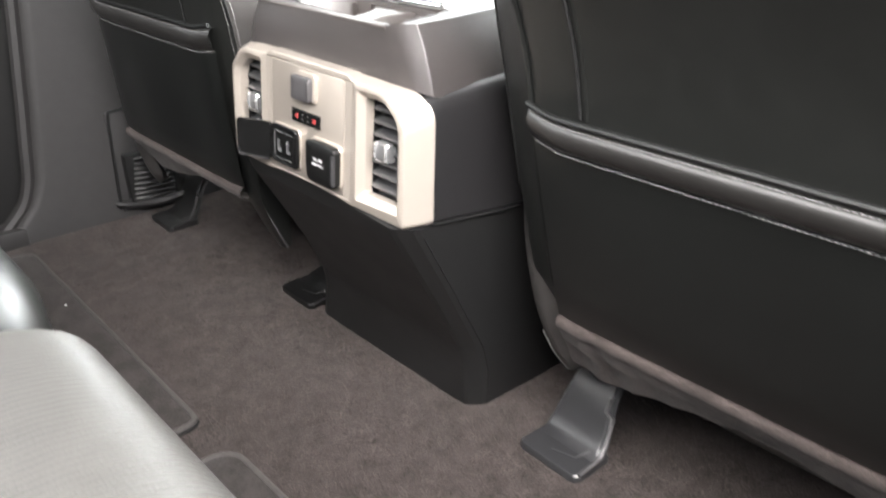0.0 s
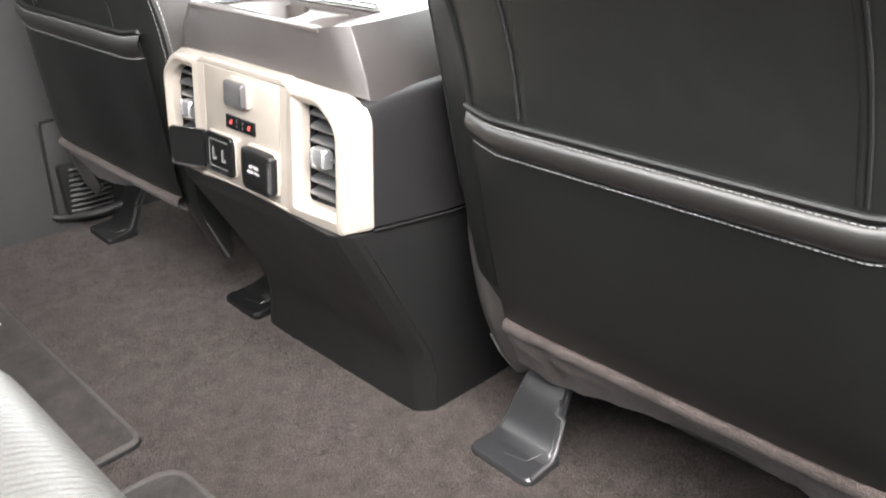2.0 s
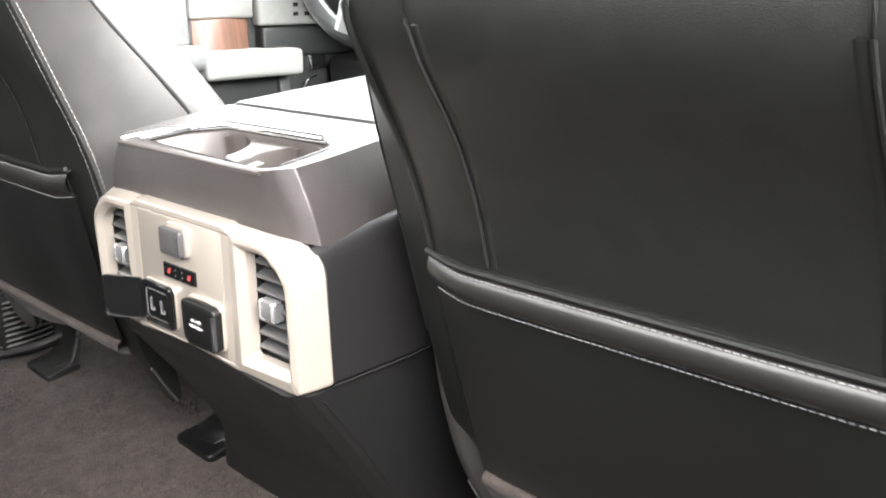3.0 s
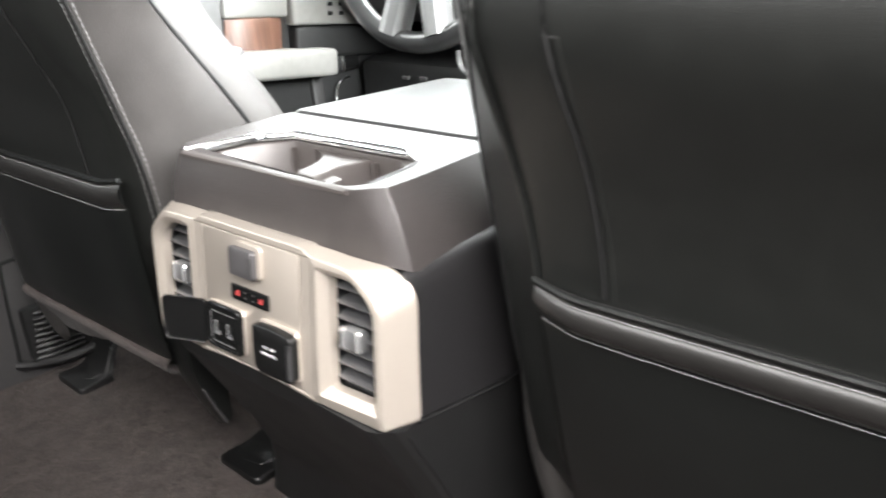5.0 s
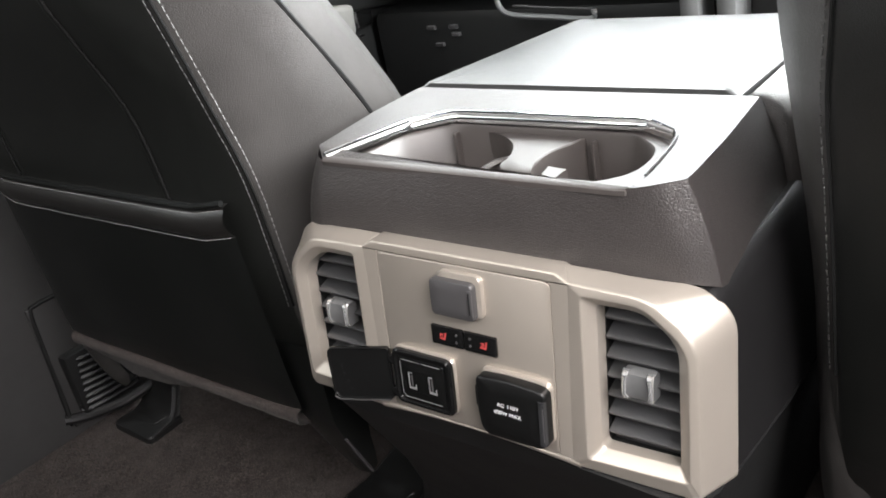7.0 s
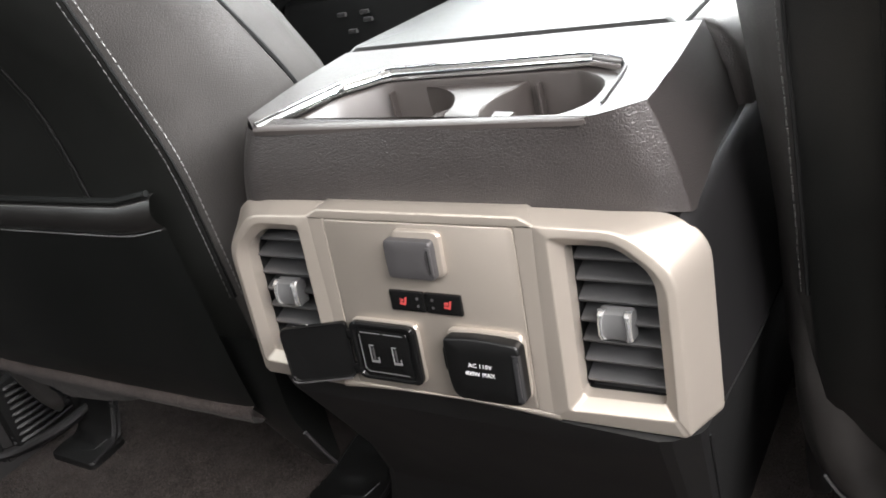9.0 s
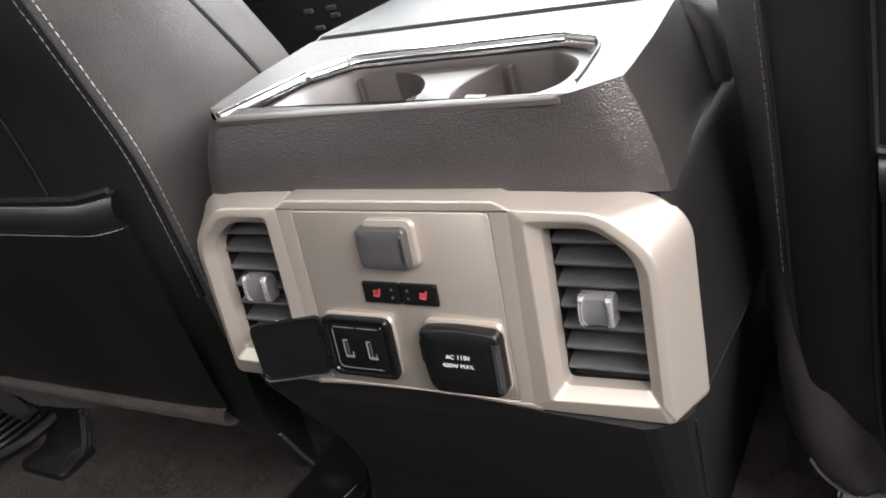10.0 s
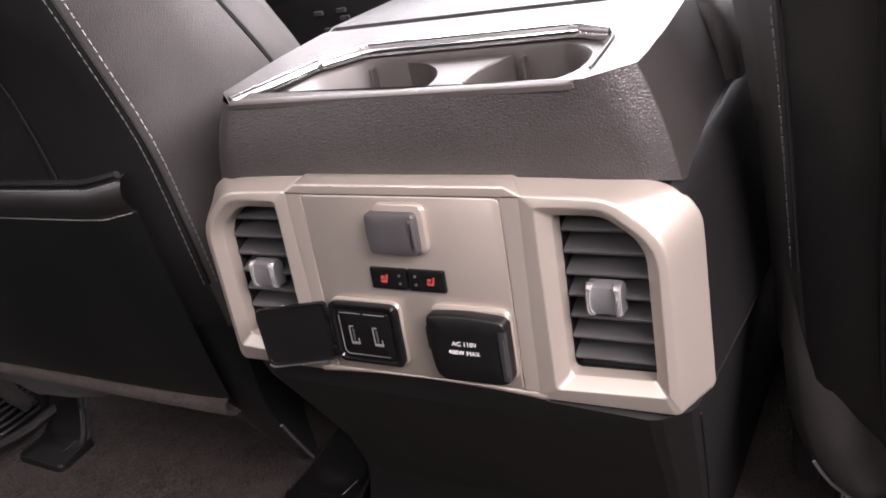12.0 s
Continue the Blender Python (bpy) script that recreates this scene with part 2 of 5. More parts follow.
def stitches(bm, pts, length=0.0042, gap=0.0022, r=0.0006):
    """Short thread dashes laid along a line."""
    pts = [Vector(p) for p in pts]
    run, on, start, seg = 0.0, True, pts[0], []
    path = []
    for a, b in zip(pts, pts[1:]):
        steps = max(1, int((b - a).length / 0.00035))
        path += [a.lerp(b, i / steps) for i in range(steps)]
    path.append(pts[-1])
    acc, seg = 0.0, [path[0]]
    for a, b in zip(path, path[1:]):
        acc += (b - a).length
        if on:
            seg.append(b)
        if acc >= (length if on else gap):
            if on and len(seg) > 1:
                tube(bm, [seg[0], seg[len(seg) // 2], seg[-1]], r, 5)
            on, acc, seg = not on, 0.0, [b]


# ---- setting: floor, walls, roof ----
def slab(name, lo, hi, mat, label, category, bevel=0.0):
    bm = bmesh.new()
    box(bm, lo, hi, bevel)
    return tagged(part(name, bm, mat), label, category, kind="structure")


# ground is out of view; its dark colour keeps bounced light low
slab("ground", (-60, -60, -0.72), (60, 60, -0.7), M_OUTSIDE, "unseen ground outside the truck, made dark to cut bounced light", "ground")
bm = bmesh.new()
N = 60
grid = [[bm.verts.new((-0.80 + 1.62 * i / N, -0.95 + 2.3 * j / N, 0.0015 * noise.noise(Vector((i * 0.4, j * 0.5, 0))))) for i in range(N + 1)] for j in range(N + 1)]
for j in range(N):
    for i in range(N):
        bm.faces.new((grid[j][i], grid[j][i + 1], grid[j + 1][i + 1], grid[j + 1][i]))
tagged(part("floor", bm, M_CARPET), "brown-grey cut-pile carpet on the cab floor", "carpet", kind="structure")
slab("floor_pan", (-0.80, -0.95, -0.06), (0.82, 1.35, -0.01), M_RUBBER, "dark floor pan under the carpet", "floor")
slab("ceiling", (-0.84, -1.05, 1.2), (0.84, 0.55, 1.25), M_HEAD, "light grey woven headliner of the cab", "headliner")
slab("wall_rear", (-0.84, -1.1, -0.06), (0.84, -1.0, 0.75), M_GREYTRIM, "grey rear cab wall below the back window", "cab wall")
slab("wall_left_rear", (-0.86, -1.0, -0.06), (-0.803, 0.02, 0.66), M_PLASTIC, "black inner panel of the closed rear door", "door panel")
slab("wall_right_front", (0.80, 0.32, -0.06), (0.86, 1.2, 0.6), M_PLASTIC, "black inner panel of the front passenger door", "door panel")
slab("pillar_right", (0.80, 0.14, -0.06), (0.86, 0.32, 1.2), M_GREYTRIM, "grey trimmed pillar between the right doors", "pillar")
slab("wall_front", (-0.86, 1.2, -0.06), (0.86, 1.3, 0.66), M_PLASTIC, "dark firewall ahead of the front footwells", "firewall")
slab("windshield_header", (-0.84, 0.5, 1.16), (0.84, 0.6, 1.22), M_HEAD, "headliner edge over the windshield", "header")

# ---- centre console ----
console = thing("center_console", "black and champagne center console with rear air vents and outlets", "console")
LEAN = Matrix.Rotation(radians(2.0), 4, "Z") @ Matrix.Rotation(radians(-6.0), 4, "X")
FACE = Matrix.Translation((0, -0.0105, 0.3405)) @ LEAN @ Matrix(((1, 0, 0, 0), (0, 0, -1, 0), (0, 1, 0, 0), (0, 0, 0, 1))) @ Matrix.Rotation(radians(-1.5), 4, "Z")
# FACE takes (across, up the face, out of the face) to the world


def face_part(name, bm, mat, parent, label="", smooth=35):
    bmesh.ops.transform(bm, matrix=FACE, verts=bm.verts)
    return part(name, bm, mat, parent, label, smooth)


def lower_loop(z):
    fy = lerp([(0.0, 0.109), (0.05, 0.105), (0.088, 0.093), (0.19, 0.036), (0.262, -0.0064), (0.2725, -0.0122), (0.274, -0.006), (0.283, -0.003)], z)
    fx = lerp([(0.0, 0.080), (0.088, 0.094), (0.2725, 0.1296), (0.274, 0.125), (0.283, 0.123)], z)
    lx = lerp([(0.0, -0.212), (0.15, -0.15), (0.2725, -0.1328), (0.274, -0.128), (0.283, -0.126)], z)
    sx = lerp([(0.0, 0.096), (0.088, 0.111), (0.2725, 0.1483), (0.274, 0.142), (0.283, 0.140)], z)
    sl = lerp([(0.0, -0.224), (0.15, -0.165), (0.2725, -0.1537), (0.274, -0.148), (0.283, -0.146)], z)
    sy = fy + 0.015
    pts = [(sx, 0.52), (sx, 0.3), (sx, sy + 0.06), (sx, sy + 0.004), (sx - 0.0025, sy - 0.002), (fx + 0.004, fy + 0.0025), (fx - 0.002, fy), (fx * 0.5, fy - 0.001), (0, fy - 0.001), (lx * 0.5, fy - 0.001), (lx + 0.004, fy), (lx - 0.004, fy + 0.0025), (sl + 0.0025, sy - 0.002), (sl, sy + 0.004), (sl, sy + 0.06), (sl, 0.3), (sl, 0.52)]
    lift = lambda x: lerp([(-0.15, 0.0085), (-0.065, 0.0095), (0.0, 0.0105), (0.065, 0.006), (0.13, 0.0015), (0.15, 0.0)], x) * (z > 0.27)
    return [(x, y, z + lift(x)) for x, y in pts]


bm = bmesh.new()
loft(bm, [lower_loop(z) for z in (-0.004, 0.03, 0.06, 0.078, 0.088, 0.096, 0.11, 0.15, 0.19, 0.23, 0.262, 0.2725, 0.274, 0.283)], closed=False)
part("lower_panel", bm, M_PLASTIC, console, "black textured lower console panel", 13)
bm = bmesh.new()
tube(bm, [Vector(lower_loop(z)[3]) + Vector((0.0002, 0.0004, 0)) for z in (0.002, 0.05, 0.088, 0.13, 0.18, 0.23, 0.262)], 0.0008, 5)
part("panel_gap", bm, M_RUBBER, console)

# side bodies between the lower panel and the upper shell
for sgn, nm in ((1, "side_panel"), (-1, "side_panel")):
    bm = bmesh.new()
    prof = [(0.146, 0.2595), (0.1495, 0.2605), (0.1520, 0.2630), (0.1525, 0.30), (0.1525, 0.368), (0.1521, 0.381), (0.1506, 0.3895), (0.1482, 0.3945), (0.1450, 0.3965), (0.1380, 0.3955)]
    ys = (0.0150, 0.0185, 0.0225, 0.029, 0.035, 0.045, 0.07, 0.10, 0.13, 0.16, 0.22, 0.3, 0.52)
    lean = [(0.0150, 0.006), (0.0225, 0.0048), (0.035, 0.004), (0.13, 0.0035), (0.22, 0.005), (0.52, 0.012)]
    drop = [(0.0150, 0.012), (0.0225, 0.0095), (0.035, 0.0080), (0.07, 0.0070), (0.13, 0.0055), (0.22, 0.002), (0.52, 0.004)]
    loft(bm, [[(sgn * (x - (0.0035 if y < 0.02 else 0) - lerp(lean, y) * min(1, max(0, (z - 0.29) / 0.08))), y, z - lerp(drop, y) * (z > 0.35) + (lerp([(0.018, 0.015), (0.114, 0.003), (0.3, 0.0)], y) if z < 0.27 else 0)) for x, z in prof] for y in ys], closed=False)
    part(nm, bm, M_SIDE, console)
    bm = bmesh.new()
    tube(bm, [(sgn * 0.1500, y, 0.2590 + lerp([(0.018, 0.015), (0.114, 0.003), (0.3, 0.0)], y)) for y in (0.02, 0.05, 0.08, 0.114, 0.16, 0.3)], 0.0013, 6)
    part("panel_gap", bm, M_RUBBER, console)

# upper shell of grained vinyl round the cup holder
SEAM = [(-0.1540, 0.0400, -0.055), (-0.1480, 0.0500, -0.030), (-0.1270, 0.0575, -0.0160), (-0.064, 0.0618, -0.0130), (0, 0.0622, -0.0130), (0.064, 0.0618, -0.0135), (0.106, 0.0602, -0.0165), (0.1330, 0.0582, -0.0225), (0.1452, 0.0545, -0.0330)]
BOT = [(-0.146, 0.158, 0.378), (-0.150, 0.10, 0.382)] + [tuple(FACE @ Vector(p)) for p in SEAM] + [(0.1445, 0.060, 0.3800), (0.1415, 0.10, 0.3780), (0.1390, 0.158, 0.3780)]
TOP = [(-0.1425, 0.158, 0.4445), (-0.1425, 0.10, 0.4445), (-0.1400, 0.060, 0.4445), (-0.1345, 0.034, 0.4445), (-0.1165, 0.0168, 0.4445), (-0.06, 0.0145, 0.4445), (0, 0.014, 0.4445), (0.06, 0.0145, 0.4445), (0.1040, 0.0155, 0.4455), (0.1190, 0.0190, 0.4482), (0.1318, 0.0290, 0.4485), (0.1310, 0.060, 0.4475), (0.1275, 0.10, 0.4470), (0.1220, 0.158, 0.4465)]
bot, top = open_poly(BOT, 0.012, 4, (10,)), open_poly(TOP, 0.010, 4, (10,))
bm = bmesh.new()
rows = []
for k in range(9):
    t = k / 8
    rows.append([a.lerp(b, t) + (a - b).to_2d().to_3d() * 0.14 * math.sin(math.pi * t) for a, b in zip(bot, top)])
loft(bm, rows, closed=False)
part("upper_shell", bm, M_CONSOLE, console, "dark grey grained vinyl shell", 30)

# top deck: a frame round the tray opening
TRAY = [(-0.118, 0.0205), (-0.0975, 0.088), (-0.0735, 0.1115), (0.0715, 0.1135), (0.099, 0.093), (0.1065, 0.026), (0.104, 0.0205)]
EDGE = [(-0.1345, 0.034), (-0.1422, 0.10), (-0.1422, 0.158), (0.1218, 0.158), (0.1273, 0.10), (0.1303, 0.029), (0.1080, 0.0172)]
bm = bmesh.new()
lo = [Vector((*p, 0.4452)) for p in round_poly(TRAY, [0.002, 0.01, 0.006, 0.006, 0.012, 0.003, 0.002], 4)]
hi = [Vector((*p, 0.4462)) for p in round_poly(EDGE, [0.004, 0.004, 0.004, 0.004, 0.004, 0.008, 0.002], 4)]
loft(bm, [hi, [p - Vector((0, 0, 0.0004)) for p in lo], [p - Vector((0, 0, 0.005)) for p in lo]])
part("top_deck", bm, M_CONSOLE, console)

# tray recess and the two cup wells
tray = round_poly(TRAY, [0.002, 0.01, 0.006, 0.006, 0.012, 0.003, 0.002], 4)
well7 = [(-0.100, 0.031), (-0.096, 0.080), (-0.072, 0.1062), (0.064, 0.1062), (0.0890, 0.086), (0.0905, 0.050), (0.066, 0.031)]
well = round_poly(well7, [0.012, 0.03, 0.010, 0.006, 0.02, 0.022, 0.02], 4)
bm = bmesh.new()
cx = Vector((0, 0.062))
loft(bm, [[(p.x, p.y, 0.4435) for p in tray], [(p.x, p.y, 0.4395) for p in [q.lerp(cx, 0.03) for q in tray]], [(p.x, p.y, 0.4385) for p in [q.lerp(cx, -0.02) for q in well]], [(p.x, p.y, 0.436) for p in well],
          [(p.x, p.y, 0.40) for p in [q.lerp(cx, 0.05) for q in well]], [(p.x, p.y, 0.372) for p in [q.lerp(cx, 0.08) for q in well]]], cap1=True)
cup = part("cup_holder", bm, M_CUP, console, "warm grey two-cup holder well")
bm = bmesh.new()
arc = lambda x, y, r, a0, a1, n: [(x + r * math.cos(radians(a0 + (a1 - a0) * k / n)), y + r * math.sin(radians(a0 + (a1 - a0) * k / n))) for k in range(n + 1)]
# the divider is hollowed on both sides by the round cups
plan = arc(-0.052, 0.054, 0.052, 80, 0, 8) + [(0.004, 0.0500), (0.016, 0.0480), (0.026, 0.0475)] + arc(0.061, 0.070, 0.0405, 214, 148, 7) + [(0.0315, 0.1055)]
mid = Vector((0.002, 0.082))
loft(bm, [[(x, y, 0.372) for x, y in plan], [(x, y, 0.4325) for x, y in plan], [(*Vector(p).lerp(mid, 0.015), 0.4342) for p in plan], [(*Vector(p).lerp(mid, 0.06), 0.4350) for p in plan]], cap1=True)
part("divider", bm, M_CUP, cup, "grey cup divider")
bm = bmesh.new()
loft(bm, [[(0.0285 - e, 0.056, z), (0.0385 - e, 0.054, z - 0.001), (0.0400 - e, 0.066, z), (0.0265 - e, 0.068, z)] for z, e in ((0.372, 0.0), (0.4285, 0.0), (0.4305, 0.0005))], cap1=True)
part("cup_finger", bm, M_CUP, cup)
bm = bmesh.new()
tube(bm, spline([(-0.012, 0.088, 0.4245), (-0.024, 0.084, 0.4225), (-0.031, 0.071, 0.4195)], 4), 0.0024, 6)
part("cup_finger", bm, M_CUP, cup)
for x in (-0.068, 0.039):
    bm = bmesh.new()
    box(bm, (x - 0.0011, 0.0985, 0.374), (x + 0.0011, 0.1045, 0.434), 0.0006, 1)
    part("rib", bm, M_CUP, cup)
# bright trim along the sides and back of the tray, matt lip in front
bm = bmesh.new()
line = open_poly([(-0.1172, 0.022, 0), (-0.0975, 0.088, 0), (-0.0735, 0.1115, 0), (0.0715, 0.1135, 0), (0.0960, 0.0955, 0)], 0.007, 5)
inner = []
for k, p in enumerate(line):
    d = (line[min(k + 1, len(line) - 1)] - line[max(k - 1, 0)]).normalized()
    inner.append(p + Vector((d.y, -d.x, 0)) * (0.0064 if p.x < 0.07 else 0.0064 - 0.0044 * min(1, (p.x - 0.07) / 0.025)))
loft(bm, [[(*p.lerp(q, f).to_2d(), z) for p, q in zip(line, inner)] for f, z in ((0, 0.4435), (0.0, 0.4462), (0.1, 0.4474), (0.26, 0.4480), (0.42, 0.4477), (0.48, 0.4464), (0.56, 0.4462), (0.66, 0.4466), (0.85, 0.4456), (1.0, 0.4436), (1.0, 0.4405))], closed=False)
part("tray_trim", bm, M_CHROME, console, "bright chrome trim round the tray", 50)
bm = bmesh.new()
loft(bm, [[(x, 0.0140 + e, 0.4425), (x, 0.0142 + e, 0.4450), (x, 0.0158 + e, 0.4459), (x, 0.0212 - e, 0.4459), (x, 0.0224 - e, 0.4450), (x, 0.0224 - e, 0.441)] for x, e in ((-0.1135, 0.0025), (-0.1125, 0.001), (-0.110, 0), (-0.05, 0), (0.0, 0), (0.05, 0), (0.1, 0), (0.1045, 0.001), (0.1055, 0.0025))], closed=True, cap0=True, cap1=True)
part("tray_lip", bm, M_CUP, console)

bm = bmesh.new()
tube(bm, spline([(0.0955, 0.0960, 0.4458), (0.1005, 0.086, 0.4458), (0.1035, 0.065, 0.4458), (0.1062, 0.035, 0.4458)], 5), 0.0007, 6)
part("tray_edge", bm, M_GREYPL, console)

# armrest lid ahead of the tray
bm = bmesh.new()
plan = [(-0.150, 0.1606), (0.108, 0.1606), (0.112, 0.352), (-0.113, 0.350)]
lp = round_poly(plan, 0.006, 5)
c = Vector((-0.008, 0.267))
loft(bm, [[(p.x, p.y, 0.405) for p in lp], [(p.x, p.y, 0.436) for p in lp], [(p.x, p.y, 0.443) for p in [q.lerp(c, 0.012) for q in lp]], [(p.x, p.y, 0.447) for p in [q.lerp(c, 0.05) for q in lp]], [(p.x, p.y, 0.4485) for p in [q.lerp(c, 0.3) for q in lp]]], cap1=True)
part("armrest_lid", bm, M_LID, console, "padded black leather armrest lid")
for sgn in (1, -1):
    bm = bmesh.new()
    if sgn > 0:
        prof = [(0.1105, 0.40), (0.1108, 0.4405), (0.1150, 0.4460), (0.1240, 0.4452), (0.1320, 0.4400), (0.1390, 0.4280), (0.1430, 0.410), (0.1445, 0.385), (0.1445, 0.36), (0.130, 0.33)]
    else:
        prof = [(0.10, 0.37), (0.13, 0.405), (0.138, 0.40), (0.141, 0.39), (0.143, 0.37), (0.143, 0.33), (0.14, 0.31), (0.13, 0.30)]
    loft(bm, [[(sgn * (x - (0.03 * max(0, y - 0.17) / 0.19 if sgn < 0 else 0)), y, z) for x, z in [(a - c * (a > 0.112), b - c * 0.6) for a, b in prof]] for y, c in ((0.1600, 0.008), (0.1608, 0.005), (0.1625, 0.0022), (0.166, 0.0), (0.2, 0), (0.25, 0), (0.31, 0), (0.350, 0))], closed=False, cap0=True, cap1=True)
    part("side_bolster", bm, M_CONSOLE, console)
bm = bmesh.new()
box(bm, (-0.13, 0.36, 0.1), (0.13, 0.53, 0.352), 0.01)
part("front_body", bm, M_PLASTIC, console)

# champagne bezel: centre frame and two vent blocks
bm = bmesh.new()
MID = 0.001


def ring(pts, rad, ws):
    ps = round_poly(pts, rad, 4)
    out = []
    for i, p in enumerate(ps):
        k, t = i // 5, (i % 5) / 4 - 0.5
        other = ws[k - 1] if t < 0 else ws[(k + 1) % len(ws)]
        out.append(Vector((p.x, p.y, ws[k] + abs(t) * 0.35 * (other - ws[k]))))
    return out


def eased(rings, soft):
    """Rounds the edge along every inner ring."""
    out = [rings[0]]
    for k in range(1, len(rings) - 1):
        a, b, c = [], [], []
        for prev, p, nxt in zip(rings[k - 1], rings[k], rings[k + 1]):
            da, dc = prev - p, nxt - p
            qa, qc = p + da * min(0.4, soft[k] / max(da.length, 1e-6)), p + dc * min(0.4, soft[k] / max(dc.length, 1e-6))
            a.append(qa), b.append(p * 0.5 + (qa + qc) * 0.25), c.append(qc)
        out += [a, b, c]
    return out + [rings[-1]]


# skirt, back, outer edge, front band (outer, inner), opening edge, throat
BLOCK = [
    ([(0.0640, 0.0592), (0.100, 0.0575), (0.1320, 0.0520), (0.1430, 0.0380), (0.1440, -0.0500), (0.0640, -0.0520)], [-0.022, -0.026, -0.034, -0.038, -0.041, -0.022], [0.003, 0.01, 0.016, 0.014, 0.006, 0.003]),
    ([(0.0640, 0.0622), (0.100, 0.0608), (0.1375, 0.0565), (0.1518, 0.0420), (0.1535, -0.0565), (0.0640, -0.0580)], [-0.0125, -0.0150, -0.0250, -0.0290, -0.0325, -0.0125], [0.003, 0.01, 0.016, 0.014, 0.006, 0.003]),
    ([(0.0640, 0.0638), (0.100, 0.0625), (0.1400, 0.0582), (0.1548, 0.0430), (0.1565, -0.0580), (0.0640, -0.0598)], [-0.0105, -0.0130, -0.0225, -0.0265, -0.0300, -0.0105], [0.003, 0.01, 0.016, 0.014, 0.006, 0.003]),
    ([(0.0718, 0.0578), (0.095, 0.0577), (0.1180, 0.0572), (0.1440, 0.0345), (0.1442, -0.0615), (0.0670, -0.0595)], [0.0002, 0.0004, 0.0004, -0.0012, -0.0055, -0.0008], [0.003, 0.01, 0.014, 0.013, 0.004, 0.003]),
    ([(0.0800, 0.0522), (0.098, 0.0522), (0.1155, 0.0520), (0.1388, 0.0325), (0.1393, -0.0500), (0.0803, -0.0512)], [0.0018, 0.0014, 0.0012, 0.0002, -0.0025, 0.0010], [0.003, 0.01, 0.013, 0.012, 0.003, 0.003]),
    ([(0.0862, 0.0458), (0.100, 0.0462), (0.1130, 0.0462), (0.1322, 0.0322), (0.1326, -0.0430), (0.0862, -0.0446)], [-0.0052, -0.0048, -0.0042, -0.0046, -0.0066, -0.0062], [0.0025, 0.01, 0.011, 0.011, 0.0025, 0.004]),
    ([(0.0866, 0.0452), (0.100, 0.0456), (0.1126, 0.0456), (0.1316, 0.0318), (0.1320, -0.0425), (0.0866, -0.0440)], [-0.014] * 6, [0.0025, 0.01, 0.011, 0.011, 0.0025, 0.004]),
]
hoops = eased([ring(pts, rad, ws) for pts, ws, rad in BLOCK], [0, 0.0008, 0.0014, 0.0016, 0.0010, 0.0007, 0])
for sgn in (1, -1):
    loft(bm, [[(MID + sgn * p.x, p.y, p.z) for p in hoop] for hoop in hoops])
# rails above and below the centre panel, and the strips beside it
sag = lambda u: -0.0030 * (u / 0.066) ** 2
for prof, k in (([(0.0632, -0.03), (0.0638, -0.0105), (0.0636, -0.0088), (0.0626, -0.0012), (0.0619, -0.0001), (0.0606, 0.0), (0.0572, 0.0), (0.0566, -0.0003), (0.0564, -0.0010), (0.0564, -0.004)], 0.0), ([(-0.0542, -0.004), (-0.0542, -0.0010), (-0.0544, -0.0003), (-0.0549, 0.0), (-0.0556, -0.0004), (-0.0566, -0.0030), (-0.0570, -0.0085), (-0.0570, -0.03)], 1.0)):
    loft(bm, [[(MID + u, v + k * sag(u) * min(1.0, max(0.0, (-0.0540 - v) / 0.0015)), w) for v, w in prof] for u in (-0.0645, -0.05, -0.03, 0, 0.03, 0.05, 0.0645)], closed=False)
    # the rail ends slope down to the vent blocks
    for sgn in (1, -1):
        loft(bm, [[(MID + sgn * u, v + k * sag(u) * min(1.0, max(0.0, (-0.0540 - v) / 0.0015)) - d * (v > 0.0600), w) for v, w in prof] for u, d in ((0.0645, 0.0), (0.0720, 0.0042), (0.0740, 0.0044))], closed=False)
for sgn in (1, -1):
    inner = lambda v: 0.0694 + 0.0041 * v / 0.1
    loft(bm, [[(MID + sgn * u, v, w) for u, w in ((0.0600, -0.0008), (0.0615, -0.0007), (0.0616, -0.0005), (0.0617, -0.0002), (0.0620, 0.0), (inner(v) - 0.002, 0.0), (inner(v) + 0.0004, 0.0), (inner(v) + 0.0030, -0.0002))] for v in (0.0564, 0.03, 0.0, -0.03, -0.0542)], closed=False)
bezel = face_part("bezel", bm, M_BEIGE, console, "champagne satin bezel", 60)
flat = bezel.modifiers.new("even_normals", "WEIGHTED_NORMAL")
flat.weight, flat.keep_sharp = 60, True
bm = bmesh.new()
pl = round_poly([(-0.0602, 0.0559), (0.0622, 0.0559), (0.0622, -0.0538), (-0.0602, -0.0538)], [0.002, 0.005, 0.002, 0.002], 4)
c = Vector((0.0005, 0))
loft(bm, [[(p.x, p.y, -0.006) for p in pl], [(p.x, p.y, -0.0009) for p in pl], [(p.x, p.y, -0.0002) for p in [q.lerp(c, 0.003) for q in pl]], [(p.x, p.y, 0.0) for p in [q.lerp(c, 0.008) for q in pl]]], cap1=True)
panel = face_part("outlet_panel", bm, M_BEIGE, console, "champagne outlet panel")

